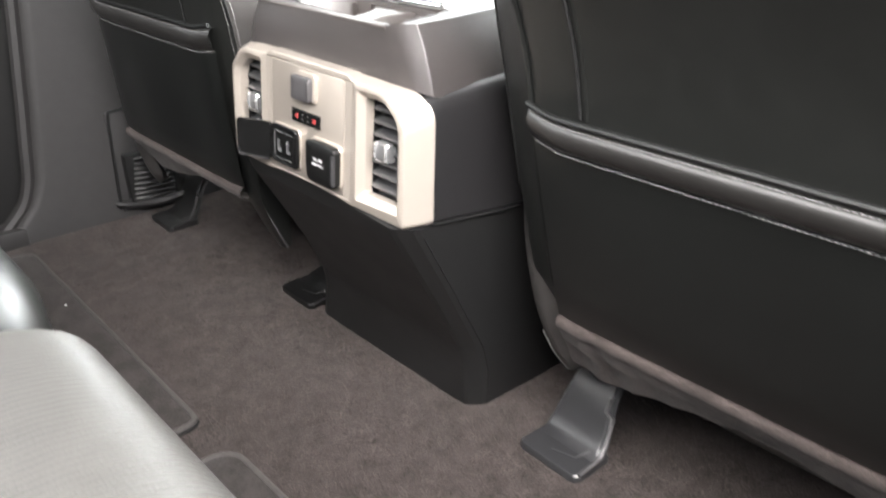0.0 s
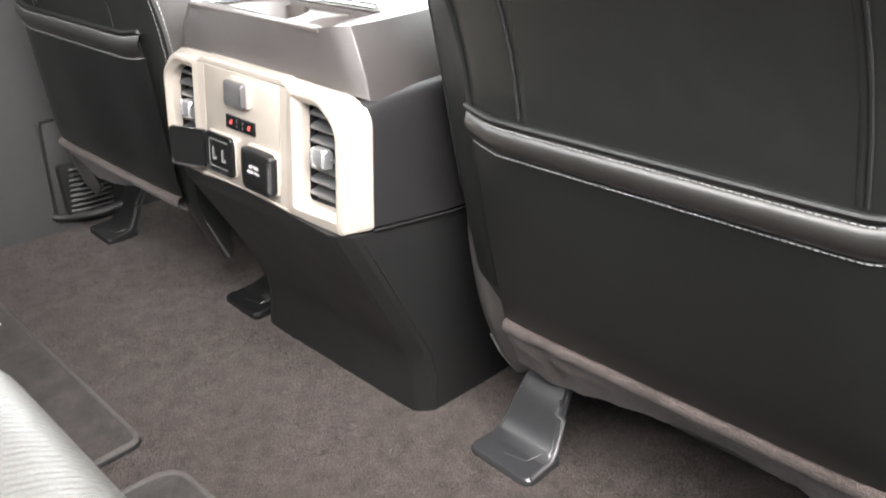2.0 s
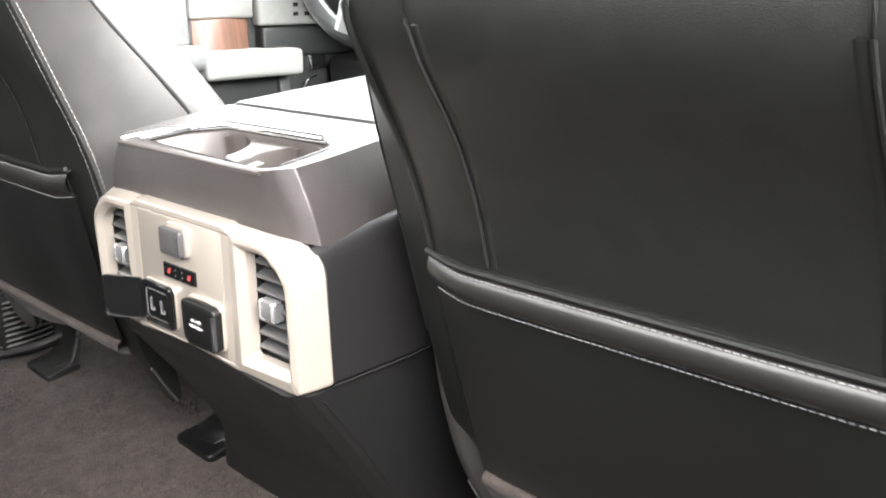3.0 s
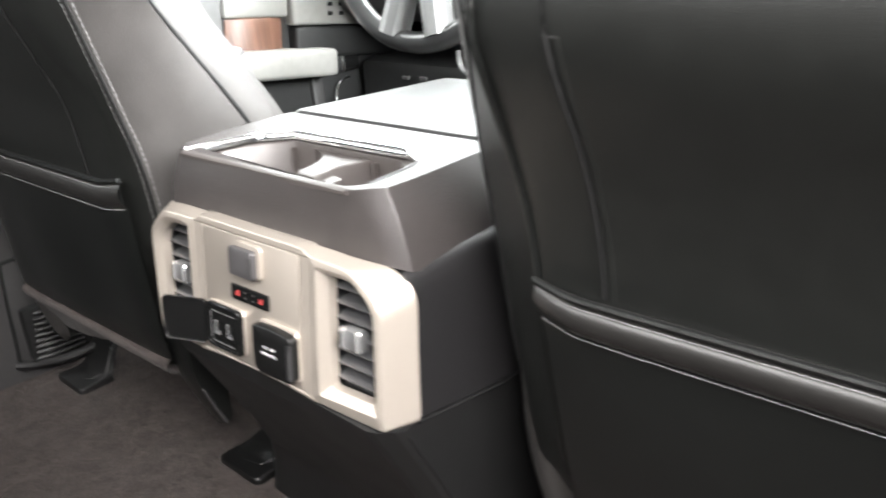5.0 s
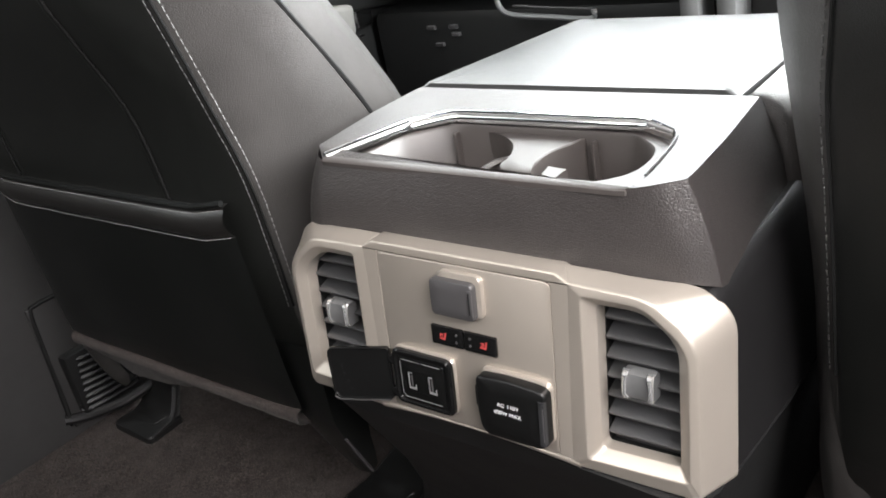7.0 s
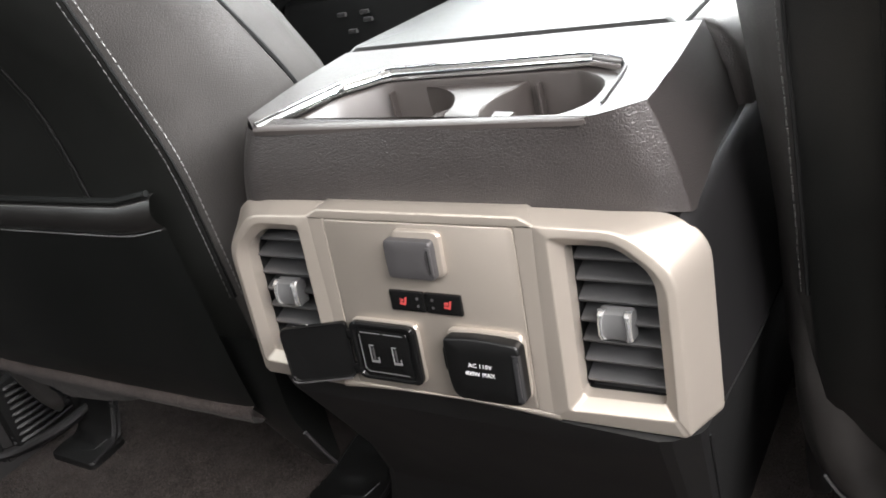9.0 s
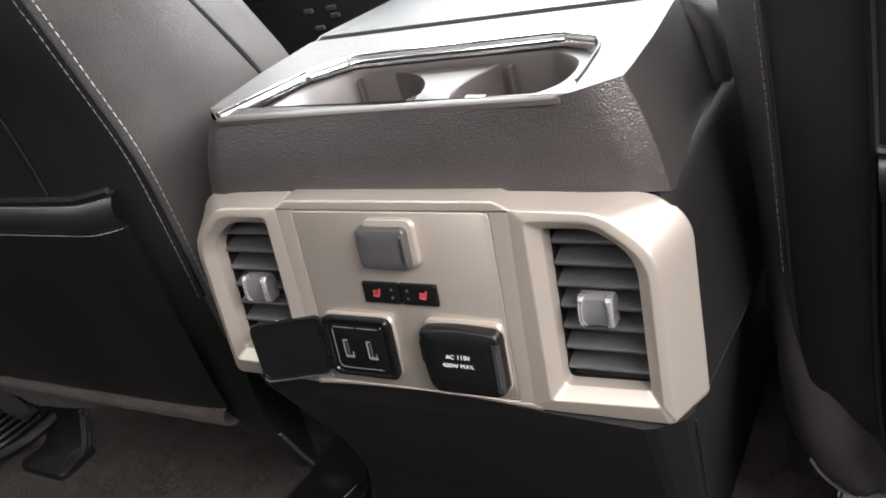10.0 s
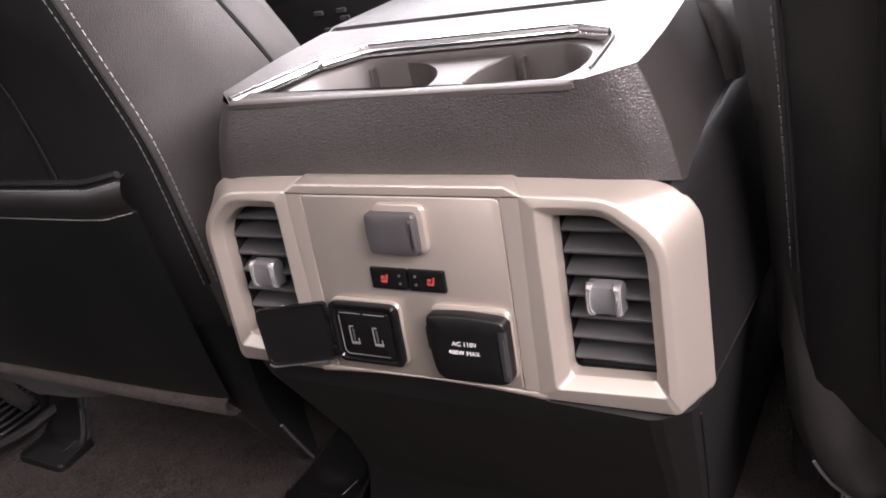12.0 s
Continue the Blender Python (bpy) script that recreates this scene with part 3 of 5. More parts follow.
# vents
for sgn in (1, -1):
    cu = MID + sgn * 0.1092
    bm = bmesh.new()
    box(bm, (cu - 0.03, -0.052, -0.05), (cu + 0.03, 0.052, -0.042))
    for u in (cu - 0.0245, cu + 0.0245):
        box(bm, (u - 0.0012, -0.050, -0.045), (u + 0.0012, 0.050, -0.0150))
    for v in (-0.0460, 0.0478):
        box(bm, (cu - 0.0245, v - 0.001, -0.045), (cu + 0.0245, v + 0.001, -0.0150))
    vent = face_part("air_vent", bm, M_RUBBER, console, "black air vent with slate slats")
    for k in range(8):
        # a slat with a rounded nose and tapered tail, its nose low
        bm = bmesh.new()
        v = 0.0352 - 0.0121 * k
        sec = [(0.0000, -0.0008), (0.0010, -0.0014), (0.0060, -0.0012), (0.0160, -0.0006), (0.0160, 0.0006), (0.0060, 0.0013), (0.0010, 0.0014), (0.0000, 0.0008)]
        half = 0.0216
        loft(bm, [[(x, y, -d) for d, y in sec] for x in (-half, -half * 0.5, 0, half * 0.5, half)], cap0=True, cap1=True)
        bmesh.ops.transform(bm, matrix=Matrix.Translation((cu, v, -0.0125)) @ Matrix.Rotation(radians(24), 4, "X"), verts=bm.verts)
        face_part("slat", bm, M_SLAT, vent)
    bm = bmesh.new()
    box(bm, (cu - 0.0016, -0.045, -0.032), (cu + 0.0016, 0.045, -0.027), 0.0005, 1)
    face_part("vane", bm, M_RUBBER, vent)
    # thumb tab: grey saddle between two bright flanks
    tu, tv, tw = cu - sgn * 0.0005, 0.0008, -0.0045
    bm = bmesh.new()
    spine = [(0.0085, -0.0080), (0.0082, -0.0018), (0.0066, 0.0002), (0.0020, 0.0010), (-0.0045, 0.0012), (-0.0080, -0.0002), (-0.0092, -0.0030), (-0.0090, -0.0105), (-0.0020, -0.0110), (0.0060, -0.0105)]
    loft(bm, [[(tu + du, tv + v * t, tw + w - lift * (w > -0.005)) for v, w in spine] for du, t, lift in ((-0.0088, 0.92, 0.0022), (-0.0076, 1.0, 0.0008), (-0.0040, 1.0, 0.0016), (0, 1.0, 0.0019), (0.0040, 1.0, 0.0016), (0.0076, 1.0, 0.0008), (0.0088, 0.92, 0.0022))], cap0=True, cap1=True)
    tab = face_part("vent_tab", bm, M_GRIP, vent, "grey vent thumb tab with bright chrome flanks")
    for e in (-1, 1):
        bm = bmesh.new()
        strip = [(0.0084, -0.0030), (0.0080, -0.0008), (0.0064, 0.0008), (0.0020, 0.0014), (-0.0045, 0.0014), (-0.0078, 0.0002), (-0.0092, -0.0028)]
        waist = (0.0050, 0.0050, 0.0054, 0.0062, 0.0062, 0.0052, 0.0048)
        loft(bm, [[(tu + e * u, tv + v, tw + w - d) for u, d in ((b, 0.0016), (b + 0.0005, 0.0004), (b + 0.0014, 0.0001), (0.0084, 0.0006), (0.0092, 0.0020))] for (v, w), b in zip(strip, waist)], closed=False)
        face_part("flank", bm, M_TAB, tab, "bright satin chrome flank")


# outlets on the panel
def pad(bm, u0, u1, v0, v1, w0, w1, r=0.004, edge=0.0015, bulge=0.0):
    pl = round_poly([(u0, v1), (u1, v1), (u1, v0), (u0, v0)], r, 4)
    c = Vector(((u0 + u1) / 2, (v0 + v1) / 2))
    f = edge / (min(u1 - u0, v1 - v0) / 2)
    loft(bm, [[(p.x, p.y, w0) for p in pl], [(p.x, p.y, w1 - edge) for p in pl], [(p.x, p.y, w1 - edge * 0.3) for p in [q.lerp(c, f * 0.35) for q in pl]], [(p.x, p.y, w1) for p in [q.lerp(c, f) for q in pl]], [(p.x, p.y, w1 + bulge) for p in [q.lerp(c, 0.6) for q in pl]]], cap0=True, cap1=True)


bm = bmesh.new()
pad(bm, -0.0126, 0.0186, 0.0248, 0.0529, -0.001, 0.0032, 0.0055, 0.0010)
socket = face_part("power_socket", bm, M_BEIGE, console, "champagne power socket collar")
bm = bmesh.new()
pad(bm, -0.0157, 0.0152, 0.0252, 0.0488, 0.0020, 0.0078, 0.0034, 0.0012, 0.0003)
cover = face_part("socket_cover", bm, M_GREYPL, socket, "dark grey hinged socket cover")
bm = bmesh.new()
box(bm, (0.0118, 0.0285, 0.0070), (0.0150, 0.0455, 0.0086), 0.0006)
hinge = face_part("hinge", bm, M_GREYPL, socket)
bm = bmesh.new()
box(bm, (0.0129, 0.0300, 0.0080), (0.0138, 0.0440, 0.0088))
face_part("hinge_slot", bm, M_RUBBER, hinge)
bm = bmesh.new()
box(bm, (-0.0166, 0.0330, 0.0025), (-0.0146, 0.0400, 0.0060), 0.0004)
face_part("latch", bm, M_RUBBER, socket)

for k, u in enumerate((-0.0224, 0.0016)):
    bm = bmesh.new()
    pad(bm, u, u + 0.0232, 0.0016, 0.0144, -0.001, 0.0020, 0.0008, 0.0006)
    btn = face_part("seat_heater_switch", bm, M_GLOSS, console, "black rear seat heater switch")
    # seat symbol: cushion, upright back and three rising heat marks
    bm = bmesh.new()
    iu, fit = u + (0.0094 if k == 0 else 0.0150), 0.78
    for pts in ([(-0.0034, -0.0024), (0.0016, -0.0030), (0.0020, -0.0014), (-0.0034, -0.0010)], [(0.0006, -0.0016), (0.0020, -0.0014), (0.0032, 0.0036), (0.0018, 0.0036)]):
        lp = round_poly(pts, 0.0005, 2)
        loft(bm, [[(iu + p.x * fit, 0.0080 + p.y * fit, 0.0019) for p in lp], [(iu + p.x * fit, 0.0080 + p.y * fit, 0.00235) for p in lp]], cap1=True)
    for du in (-0.0028, -0.0016, -0.0004):
        tube(bm, [(iu + (du + e) * fit, 0.0080 + dv * fit, 0.0021) for e, dv in ((0, -0.0004), (0.0004, 0.0006), (0, 0.0014), (0.0004, 0.0023))], 0.00026, 4)
    face_part("icon", bm, M_RED, btn)
    for dv in (0.0056, 0.0104):
        bm = bmesh.new()
        bmesh.ops.create_cone(bm, cap_ends=True, segments=12, radius1=0.0009, radius2=0.0008, depth=0.0006, matrix=Matrix.Translation((u + (0.0190 if k == 0 else 0.0050), dv, 0.0021)))
        face_part("indicator", bm, M_GREYPL, btn)

# USB socket with its open cover
bm = bmesh.new()
pad(bm, -0.0555, -0.0074, -0.0478, -0.0064, -0.001, 0.0024, 0.007, 0.0009)
usb = face_part("usb_socket", bm, M_BEIGE, console, "champagne collar of the twin USB socket")
bm = bmesh.new()
pl = round_poly([(-0.0549, -0.0074), (-0.0081, -0.0074), (-0.0081, -0.0469), (-0.0549, -0.0469)], 0.006, 4)
c = Vector((-0.0316, -0.0272))
loft(bm, [[(p.x, p.y, 0.001) for p in pl], [(p.x, p.y, 0.0048) for p in pl], [(p.x, p.y, 0.0060) for p in [q.lerp(c, 0.05) for q in pl]], [(p.x, p.y, 0.0060) for p in [q.lerp(c, 0.13) for q in pl]], [(p.x, p.y, 0.0046) for p in [q.lerp(c, 0.17) for q in pl]]], cap1=True)
house = face_part("usb_housing", bm, M_GLOSS, usb, "gloss black USB housing")
bm = bmesh.new()
pad(bm, -0.0490, -0.0140, -0.0425, -0.0125, 0.0040, 0.0054, 0.002, 0.0005)
plate = face_part("port_plate", bm, M_GLOSS, house)
for line in ([(-0.0470, -0.0140), (-0.0325, -0.0140)], [(-0.0305, -0.0140), (-0.0165, -0.0140)], [(-0.0480, -0.0155), (-0.0480, -0.0385), (-0.0455, -0.0408), (-0.0170, -0.0408)]):
    bm = bmesh.new()
    tube(bm, [(u, v, 0.0054) for u, v in line], 0.0003, 5)
    face_part("edge_line", bm, M_SATIN, house)
for u in (-0.0392, -0.0232):
    bm = bmesh.new()
    # pressed shell open towards one side: long flank, short top lip, broad foot
    for lo_, hi_ in (((-0.0028, -0.0056, 0.0050), (-0.0022, 0.0058, 0.0060)), ((-0.0028, 0.0052, 0.0050), (0.0002, 0.0058, 0.0060)), ((-0.0028, -0.0060, 0.0050), (0.0030, -0.0046, 0.0060)), ((0.0024, -0.0056, 0.0050), (0.0028, -0.0020, 0.0060))):
        box(bm, (u + lo_[0], -0.0278 + lo_[1], lo_[2]), (u + hi_[0], -0.0278 + hi_[1], hi_[2]), 0.0001, 1)
    port = face_part("usb_port", bm, M_STEEL, usb, "metal USB port")
    bm = bmesh.new()
    box(bm, (u - 0.0008, -0.0318, 0.0050), (u + 0.0002, -0.0238, 0.0058))
    face_part("tongue", bm, M_GREYPL, port)
bm = bmesh.new()
lp = round_poly([(-0.0447, 0.0186), (-0.0010, 0.0200), (-0.0010, -0.0185), (-0.0430, -0.0196)], [0.006, 0.003, 0.004, 0.006], 4)
c = Vector((-0.0225, 0))
loft(bm, [[(p.x, p.y, -0.0012) for p in lp], [(p.x, p.y, 0.0010) for p in lp], [(p.x, p.y, 0.0018) for p in [q.lerp(c, 0.02) for q in lp]], [(p.x, p.y, 0.0018) for p in [q.lerp(c, 0.05) for q in lp]], [(p.x, p.y, 0.0008) for p in [q.lerp(c, 0.07) for q in lp]]], cap0=True, cap1=True)
for du, dv in ((-0.036, 0.004), (-0.035, -0.001), (-0.033, -0.0065), (-0.031, -0.0125)):
    box(bm, (du, dv, 0.0006), (du + 0.0012, dv + 0.0012, 0.0013), 0.0002, 1)
SWING = Matrix.Translation((-0.0560, -0.0283, 0.0036)) @ Matrix.Rotation(radians(21.5), 4, "Y")
bmesh.ops.transform(bm, matrix=SWING, verts=bm.verts)
flap = face_part("usb_cover", bm, M_GLOSS, usb, "gloss black USB cover swung open")
bm = bmesh.new()
tube(bm, [SWING @ Vector(p) for p in ((-0.0415, -0.0150, 0.0006), (-0.0425, -0.0180, 0.0008), (-0.0405, -0.0197, 0.0010), (-0.0220, -0.0192, 0.0010), (-0.0040, -0.0186, 0.0010))], 0.0010, 6)
face_part("rim", bm, M_GREYPL, flap)
for v in (-0.0165, -0.0400):
    bm = bmesh.new()
    box(bm, (-0.0575, v - 0.0035, 0.0022), (-0.0535, v + 0.0035, 0.0062), 0.001)
    face_part("hinge", bm, M_GLOSS, usb)

# mains outlet
bm = bmesh.new()
pad(bm, 0.0124, 0.0606, -0.0478, -0.0058, -0.001, 0.0034, 0.006, 0.0010)
mains = face_part("mains_outlet", bm, M_BEIGE, console, "champagne collar of the mains outlet")
bm = bmesh.new()
lp = round_poly([(0.0134, -0.0080), (0.0360, -0.0064), (0.0606, -0.0082), (0.0606, -0.0440), (0.0560, -0.0468), (0.0190, -0.0474), (0.0150, -0.0430), (0.0134, -0.0330)], [0.004, 0.02, 0.005, 0.004, 0.006, 0.005, 0.006, 0.006], 4)
c = Vector((0.0372, -0.0272))
loft(bm, [[(p.x, p.y, 0.0026) for p in lp], [(p.x, p.y, 0.0090) for p in lp], [(p.x, p.y, 0.0100) for p in [q.lerp(c, 0.02) for q in lp]], [(p.x, p.y, 0.0106) for p in [q.lerp(c, 0.06) for q in lp]], [(p.x, p.y, 0.0110) for p in [q.lerp(c, 0.5) for q in lp]]], cap0=True, cap1=True)
mcover = face_part("outlet_cover", bm, M_COVERBLK, mains, "black outlet cover with white lettering")
bm = bmesh.new()
loft(bm, [[(0.0560, v, 0.0100), (0.0566, v, 0.0113), (0.0584, v, 0.0117), (0.0602, v, 0.0110), (0.0608, v, 0.0090)] for v in (-0.0430, -0.0420, -0.0150, -0.0140)], closed=False, cap0=True, cap1=True)
hinge = face_part("hinge", bm, M_COVER, mains, "charcoal hinge barrel")
bm = bmesh.new()
box(bm, (0.0590, -0.0400, 0.0108), (0.0597, -0.0180, 0.0117))
face_part("hinge_slot", bm, M_GREYPL, hinge)
bm = bmesh.new()
box(bm, (0.0114, -0.0300, 0.003), (0.0140, -0.0160, 0.0085), 0.0008)
face_part("latch", bm, M_COVERBLK, mains)


def lettering(text, width, u, v, w, parent):
    cu = bpy.data.curves.new("lettering", "FONT")
    cu.body, cu.size, cu.extrude, cu.align_x, cu.align_y = text, 0.0040, 0.00008, "CENTER", "CENTER"
    cu.space_character = 1.06
    tmp = new("tmp_text", cu)
    me = bpy.data.meshes.new_from_object(tmp.evaluated_get(bpy.context.evaluated_depsgraph_get()))
    bpy.data.objects.remove(tmp)
    bm = bmesh.new()
    bm.from_mesh(me)
    bpy.data.meshes.remove(me)
    k = width / (max(p.co.x for p in bm.verts) - min(p.co.x for p in bm.verts))
    bmesh.ops.transform(bm, matrix=Matrix.Translation((u, v, w)) @ Matrix.Diagonal((k, k, 1, 1)), verts=bm.verts)
    return face_part("lettering", bm, M_PRINT, parent, "white printed lettering", 0)


lettering("AC 110V", 0.0148, 0.0360, -0.0231, 0.0114, mcover)
lettering("400W MAX", 0.0190, 0.0352, -0.0284, 0.0114, mcover)


# ---- front seats ----
PIPE = [(0.10, 0.180), (0.29, 0.178), (0.39, 0.1745), (0.44, 0.1735), (0.49, 0.1725), (0.53, 0.1675), (0.56, 0.1650), (0.60, 0.164), (0.75, 0.16), (0.89, 0.13)]
WIDE = [(0.08, 0.205), (0.12, 0.226), (0.16, 0.240), (0.23, 0.246), (0.39, 0.250), (0.50, 0.256), (0.60, 0.256), (0.75, 0.245), (0.89, 0.18)]
DEEP = [(0.08, 0.10), (0.30, 0.150), (0.36, 0.150), (0.43, 0.140), (0.48, 0.120), (0.54, 0.094), (0.60, 0.074), (0.70, 0.062), (0.80, 0.075), (0.89, 0.085)]
HEM_LEFT = [(-1.1, 0.190), (-1.0, 0.184), (-0.63, 0.1745), (-0.25, 0.176), (0.2, 0.160), (0.6, 0.150), (0.9, 0.166), (1.1, 0.178)]
HEM = [(-1.1, 0.132), (-0.92, 0.123), (-0.70, 0.1200), (-0.43, 0.1310), (-0.25, 0.1380), (0.0, 0.1430), (0.34, 0.1455), (0.60, 0.1420), (0.82, 0.121), (0.98, 0.109), (1.1, 0.106)]


def front_seat(cx, y_table, core, rise, base, hems, label, sgn):
    """sgn: +1 where the console lies on the seat's low-x side. rise: how much higher the pocket sits."""
    seat = thing("front_seat", label, "car seat", "front seats")
    rear = lambda z: lerp(y_table, z)
    depth = lambda z: lerp(DEEP, z) + lerp(core, z) - rear(z)
    tuck = lambda z: lerp([(0.08, 0.045), (0.14, 0.026), (0.18, 0.010), (0.21, 0.0)], z)

    slim = 0.012 if sgn < 0 else 0.0
    flare = lambda z: lerp([(0.08, 0.030), (0.12, 0.018), (0.16, 0.011), (0.23, 0.007), (0.34, 0.0)], z) if sgn > 0 else 0.0
    seam = lambda z: min(lerp(PIPE, z) + 0.045, 0.2265 if sgn > 0 else lerp([(0.30, 0.206), (0.35, 0.208), (0.42, 0.2125), (0.48, 0.213), (0.6, 0.2115)], z), lerp(WIDE, z) - 0.02)

    def section(z):
        pw, hw, d, y = lerp(PIPE, z), lerp(WIDE, z) + flare(z), depth(z), rear(z) + tuck(z)
        st = seam(z)
        d -= slim
        if sgn < 0:
            pw = min(pw, st - 0.03)
        half = [(0.0, 0.0), (pw * 0.5, 0.0005), (pw * 0.92, 0.0008), (pw, 0.0020), (pw + 0.014, 0.0070), (st - 0.004, 0.0150), (st, 0.0180), (st + 0.003, 0.0205), (st + (hw - st) * 0.5, 0.036), (hw - 0.003, min(0.060, d * 0.6)), (hw, min(0.080, d * 0.8)),
                (hw, d - 0.004), (hw - 0.004, d), (hw - 0.003, d + 0.004), (hw - 0.004, d + 0.018 + slim), (hw - 0.018, d + 0.040 + slim), (hw - 0.05, d + 0.048 + slim), (hw * 0.55, d + 0.02), (0.0, d + 0.012)]
        if sgn < 0:
            half[8:11] = [(st + (hw - st) * a, 0.0205 + (d - 0.0205) * b) for a, b in ((0.42, 0.25), (0.76, 0.55), (0.95, 0.82))]
        sway = lerp(core, z) - rear(z)
        half = [(x, dy + sway * (0.0, 0.5, 1.0)[(k > 3) + (k > 4)] * (k < 11)) for k, (x, dy) in enumerate(half)]
        return [(cx + x, y + dy, z) for x, dy in half] + [(cx - x, y + dy, z) for x, dy in half[-2:0:-1]]

    zs = ([0.11, 0.12, 0.14, 0.16, 0.18] if sgn > 0 else [0.165, 0.18]) + [0.21, 0.24, 0.27, 0.30, 0.33, 0.36, 0.39, 0.42, 0.44, 0.46, 0.48, 0.50, 0.52, 0.54, 0.56, 0.58, 0.60, 0.64, 0.68, 0.72, 0.76, 0.80, 0.84, 0.87, 0.89]
    bm = bmesh.new()
    loft(bm, [section(z) for z in zs], cap0=True, cap1=True)
    back = part("seat_back", bm, M_LEATHER, seat, "black leather seat back", 50)
    # outside the stitched seam, grainier leather is painted paler to stand for window light
    back.data.materials.append(M_LITSIDE)
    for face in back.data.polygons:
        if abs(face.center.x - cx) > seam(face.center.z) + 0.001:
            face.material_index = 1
    # map pocket with a rolled top
    w, pc = (0.174, cx) if sgn > 0 else (0.185, cx + 0.012)
    end = lambda q: 0.005 * max(0, abs(q) - 0.82) / 0.18
    full = lambda q: max(0.0, 1 - abs(q) ** 8)
    bm = bmesh.new()
    secs = []
    for i in range(33):
        q = -1 + i / 16
        x, bul = pc + w * q, 0.004 + 0.006 * full(q)
        slack = 0.0022 * math.sin(5.2 * q + cx * 9) * full(q)
        prof = []
        for z, o in ((base - 0.006, 0.002), (base + 0.002, bul * 0.8), (0.23, bul + slack), (0.30, bul + slack), (0.352, bul * 0.9), (0.3585, bul * 0.85), (0.3602, bul * 0.80), (0.3622, bul + 0.0012), (0.3668, bul + 0.0040), (0.3725, bul + 0.0056), (0.3775, bul + 0.0044), (0.3815, bul + 0.0020), (0.3842, bul * 0.8 + 0.001)):
            up = rise * max(0, (z - 0.172) / 0.2)
            prof.append((x, rear(z + up) - o - 0.001, z + up + (end(q) if z > 0.34 else 0)))
        prof.append((x, rear(0.3875 + rise), 0.3862 + rise + end(q)))
        secs.append(prof)
    loft(bm, secs, closed=False)
    pk = part("map_pocket", bm, M_SMOOTH, seat, "black leather map pocket with a rolled top edge", 50)
    # the roll's highlight from above is put into a lighter, glossier leather
    pk.data.materials.append(M_ROLL)
    for face in pk.data.polygons:
        if face.center.z > 0.360 + rise:
            face.material_index = 1
    bm = bmesh.new()
    tube(bm, [(pc + w * q, rear(0.3885 + rise) - 0.006 - 0.004 * full(q), 0.3885 + rise + end(q)) for q in [-1 + i / 16 for i in range(33)]], 0.0026, 8)
    part("piping", bm, M_SMOOTH, pk)
    bm = bmesh.new()
    for zz, oo in ((0.3834, 0.0112), (0.3588, 0.0104)):
        stitches(bm, [(pc + w * q, rear(zz + rise) - oo * (0.45 + 0.55 * full(q)) - 0.0008, zz + rise + end(q)) for q in [-0.985 + 1.97 * i / 48 for i in range(49)]], 0.0032, 0.0015, 0.00044)
    tagged(part("stitching", bm, M_THREAD, pk, "light grey stitching"), kind="stuff")
    for sx in (-1, 1):
        bm = bmesh.new()
        pts = [(cx + sx * (lerp(PIPE, z) + 0.002), rear(z) + tuck(z) + 0.0012, z) for z in (0.17, 0.22, 0.28, 0.34, 0.39, 0.42, 0.45, 0.47, 0.49, 0.51, 0.53, 0.55, 0.57, 0.6, 0.64, 0.68, 0.76, 0.85)[:18 if sgn > 0 else 5]]
        tube(bm, spline(pts, 3), 0.0026 if sgn > 0 else 0.0012, 7)
        part("edge_piping", bm, M_SMOOTH, seat)
        bm = bmesh.new()
        pts = [(cx + sx * (0.013 if sx > 0 else -0.002) * (sgn > 0) + sx * lerp([(0.38, 0.1250), (0.45, 0.1230), (0.50, 0.1210), (0.56, 0.1190), (0.74, 0.115)] if sgn > 0 else [(0.40, 0.1220), (0.60, 0.1220), (0.74, 0.115)], z), rear(z) - 0.0004, z) for z in (0.39, 0.42, 0.44, 0.46, 0.48, 0.50, 0.52, 0.54, 0.56, 0.58, 0.60, 0.64, 0.68, 0.72)]
        tube(bm, pts, 0.0014 if sgn > 0 else 0.0010, 6)
        part("panel_seam", bm, M_RUBBER, seat)
        # the padding swells beside the seam
        bm = bmesh.new()
        tube(bm, [(x - sx * 0.0052, y + 0.0004 + 0.0053 * math.hypot(1, (rear(z + 0.01) - rear(z - 0.01)) / 0.02), z) for x, y, z in pts], 0.0056, 12)
        part("panel_welt", bm, M_LEATHER, seat)
        # seam on the side face with a row of stitches behind it
        for oo, nm in ((0.0, "side_seam"), (0.0045, "stitching"), (-0.0036, "stitching"))[:3 if sgn < 0 else 2]:
            pts = []
            for z in (0.30, 0.36, 0.42, 0.48, 0.54, 0.60, 0.68, 0.76):
                pts.append((cx + sx * (seam(z) + 0.0012 + oo * 0.95), lerp(core, z) + 0.0184 + oo * 0.75, z))
            bm = bmesh.new()
            if oo:
                stitches(bm, spline(pts, 3), 0.0036, 0.0021, 0.0005)
                tagged(part(nm, bm, M_THREADDIM if sgn > 0 or oo < 0 else M_THREAD, back, "light grey stitching"), kind="stuff")
            else:
                tube(bm, spline(pts, 3), 0.0012, 6)
                part(nm, bm, M_RUBBER, back)
        bm = bmesh.new()
        pts = [(cx + sx * (lerp(WIDE, z) - 0.0022), rear(z) + tuck(z) + depth(z) - slim, z) for z in (0.30, 0.36, 0.40, 0.44, 0.48, 0.54, 0.60, 0.70)]
        tube(bm, spline(pts, 3), 0.0022, 6)
        part("bolster_seam", bm, M_RUBBER, back)
    # felt skirt under the pocket, with a wavy hem
    bm = bmesh.new()
    secs = []
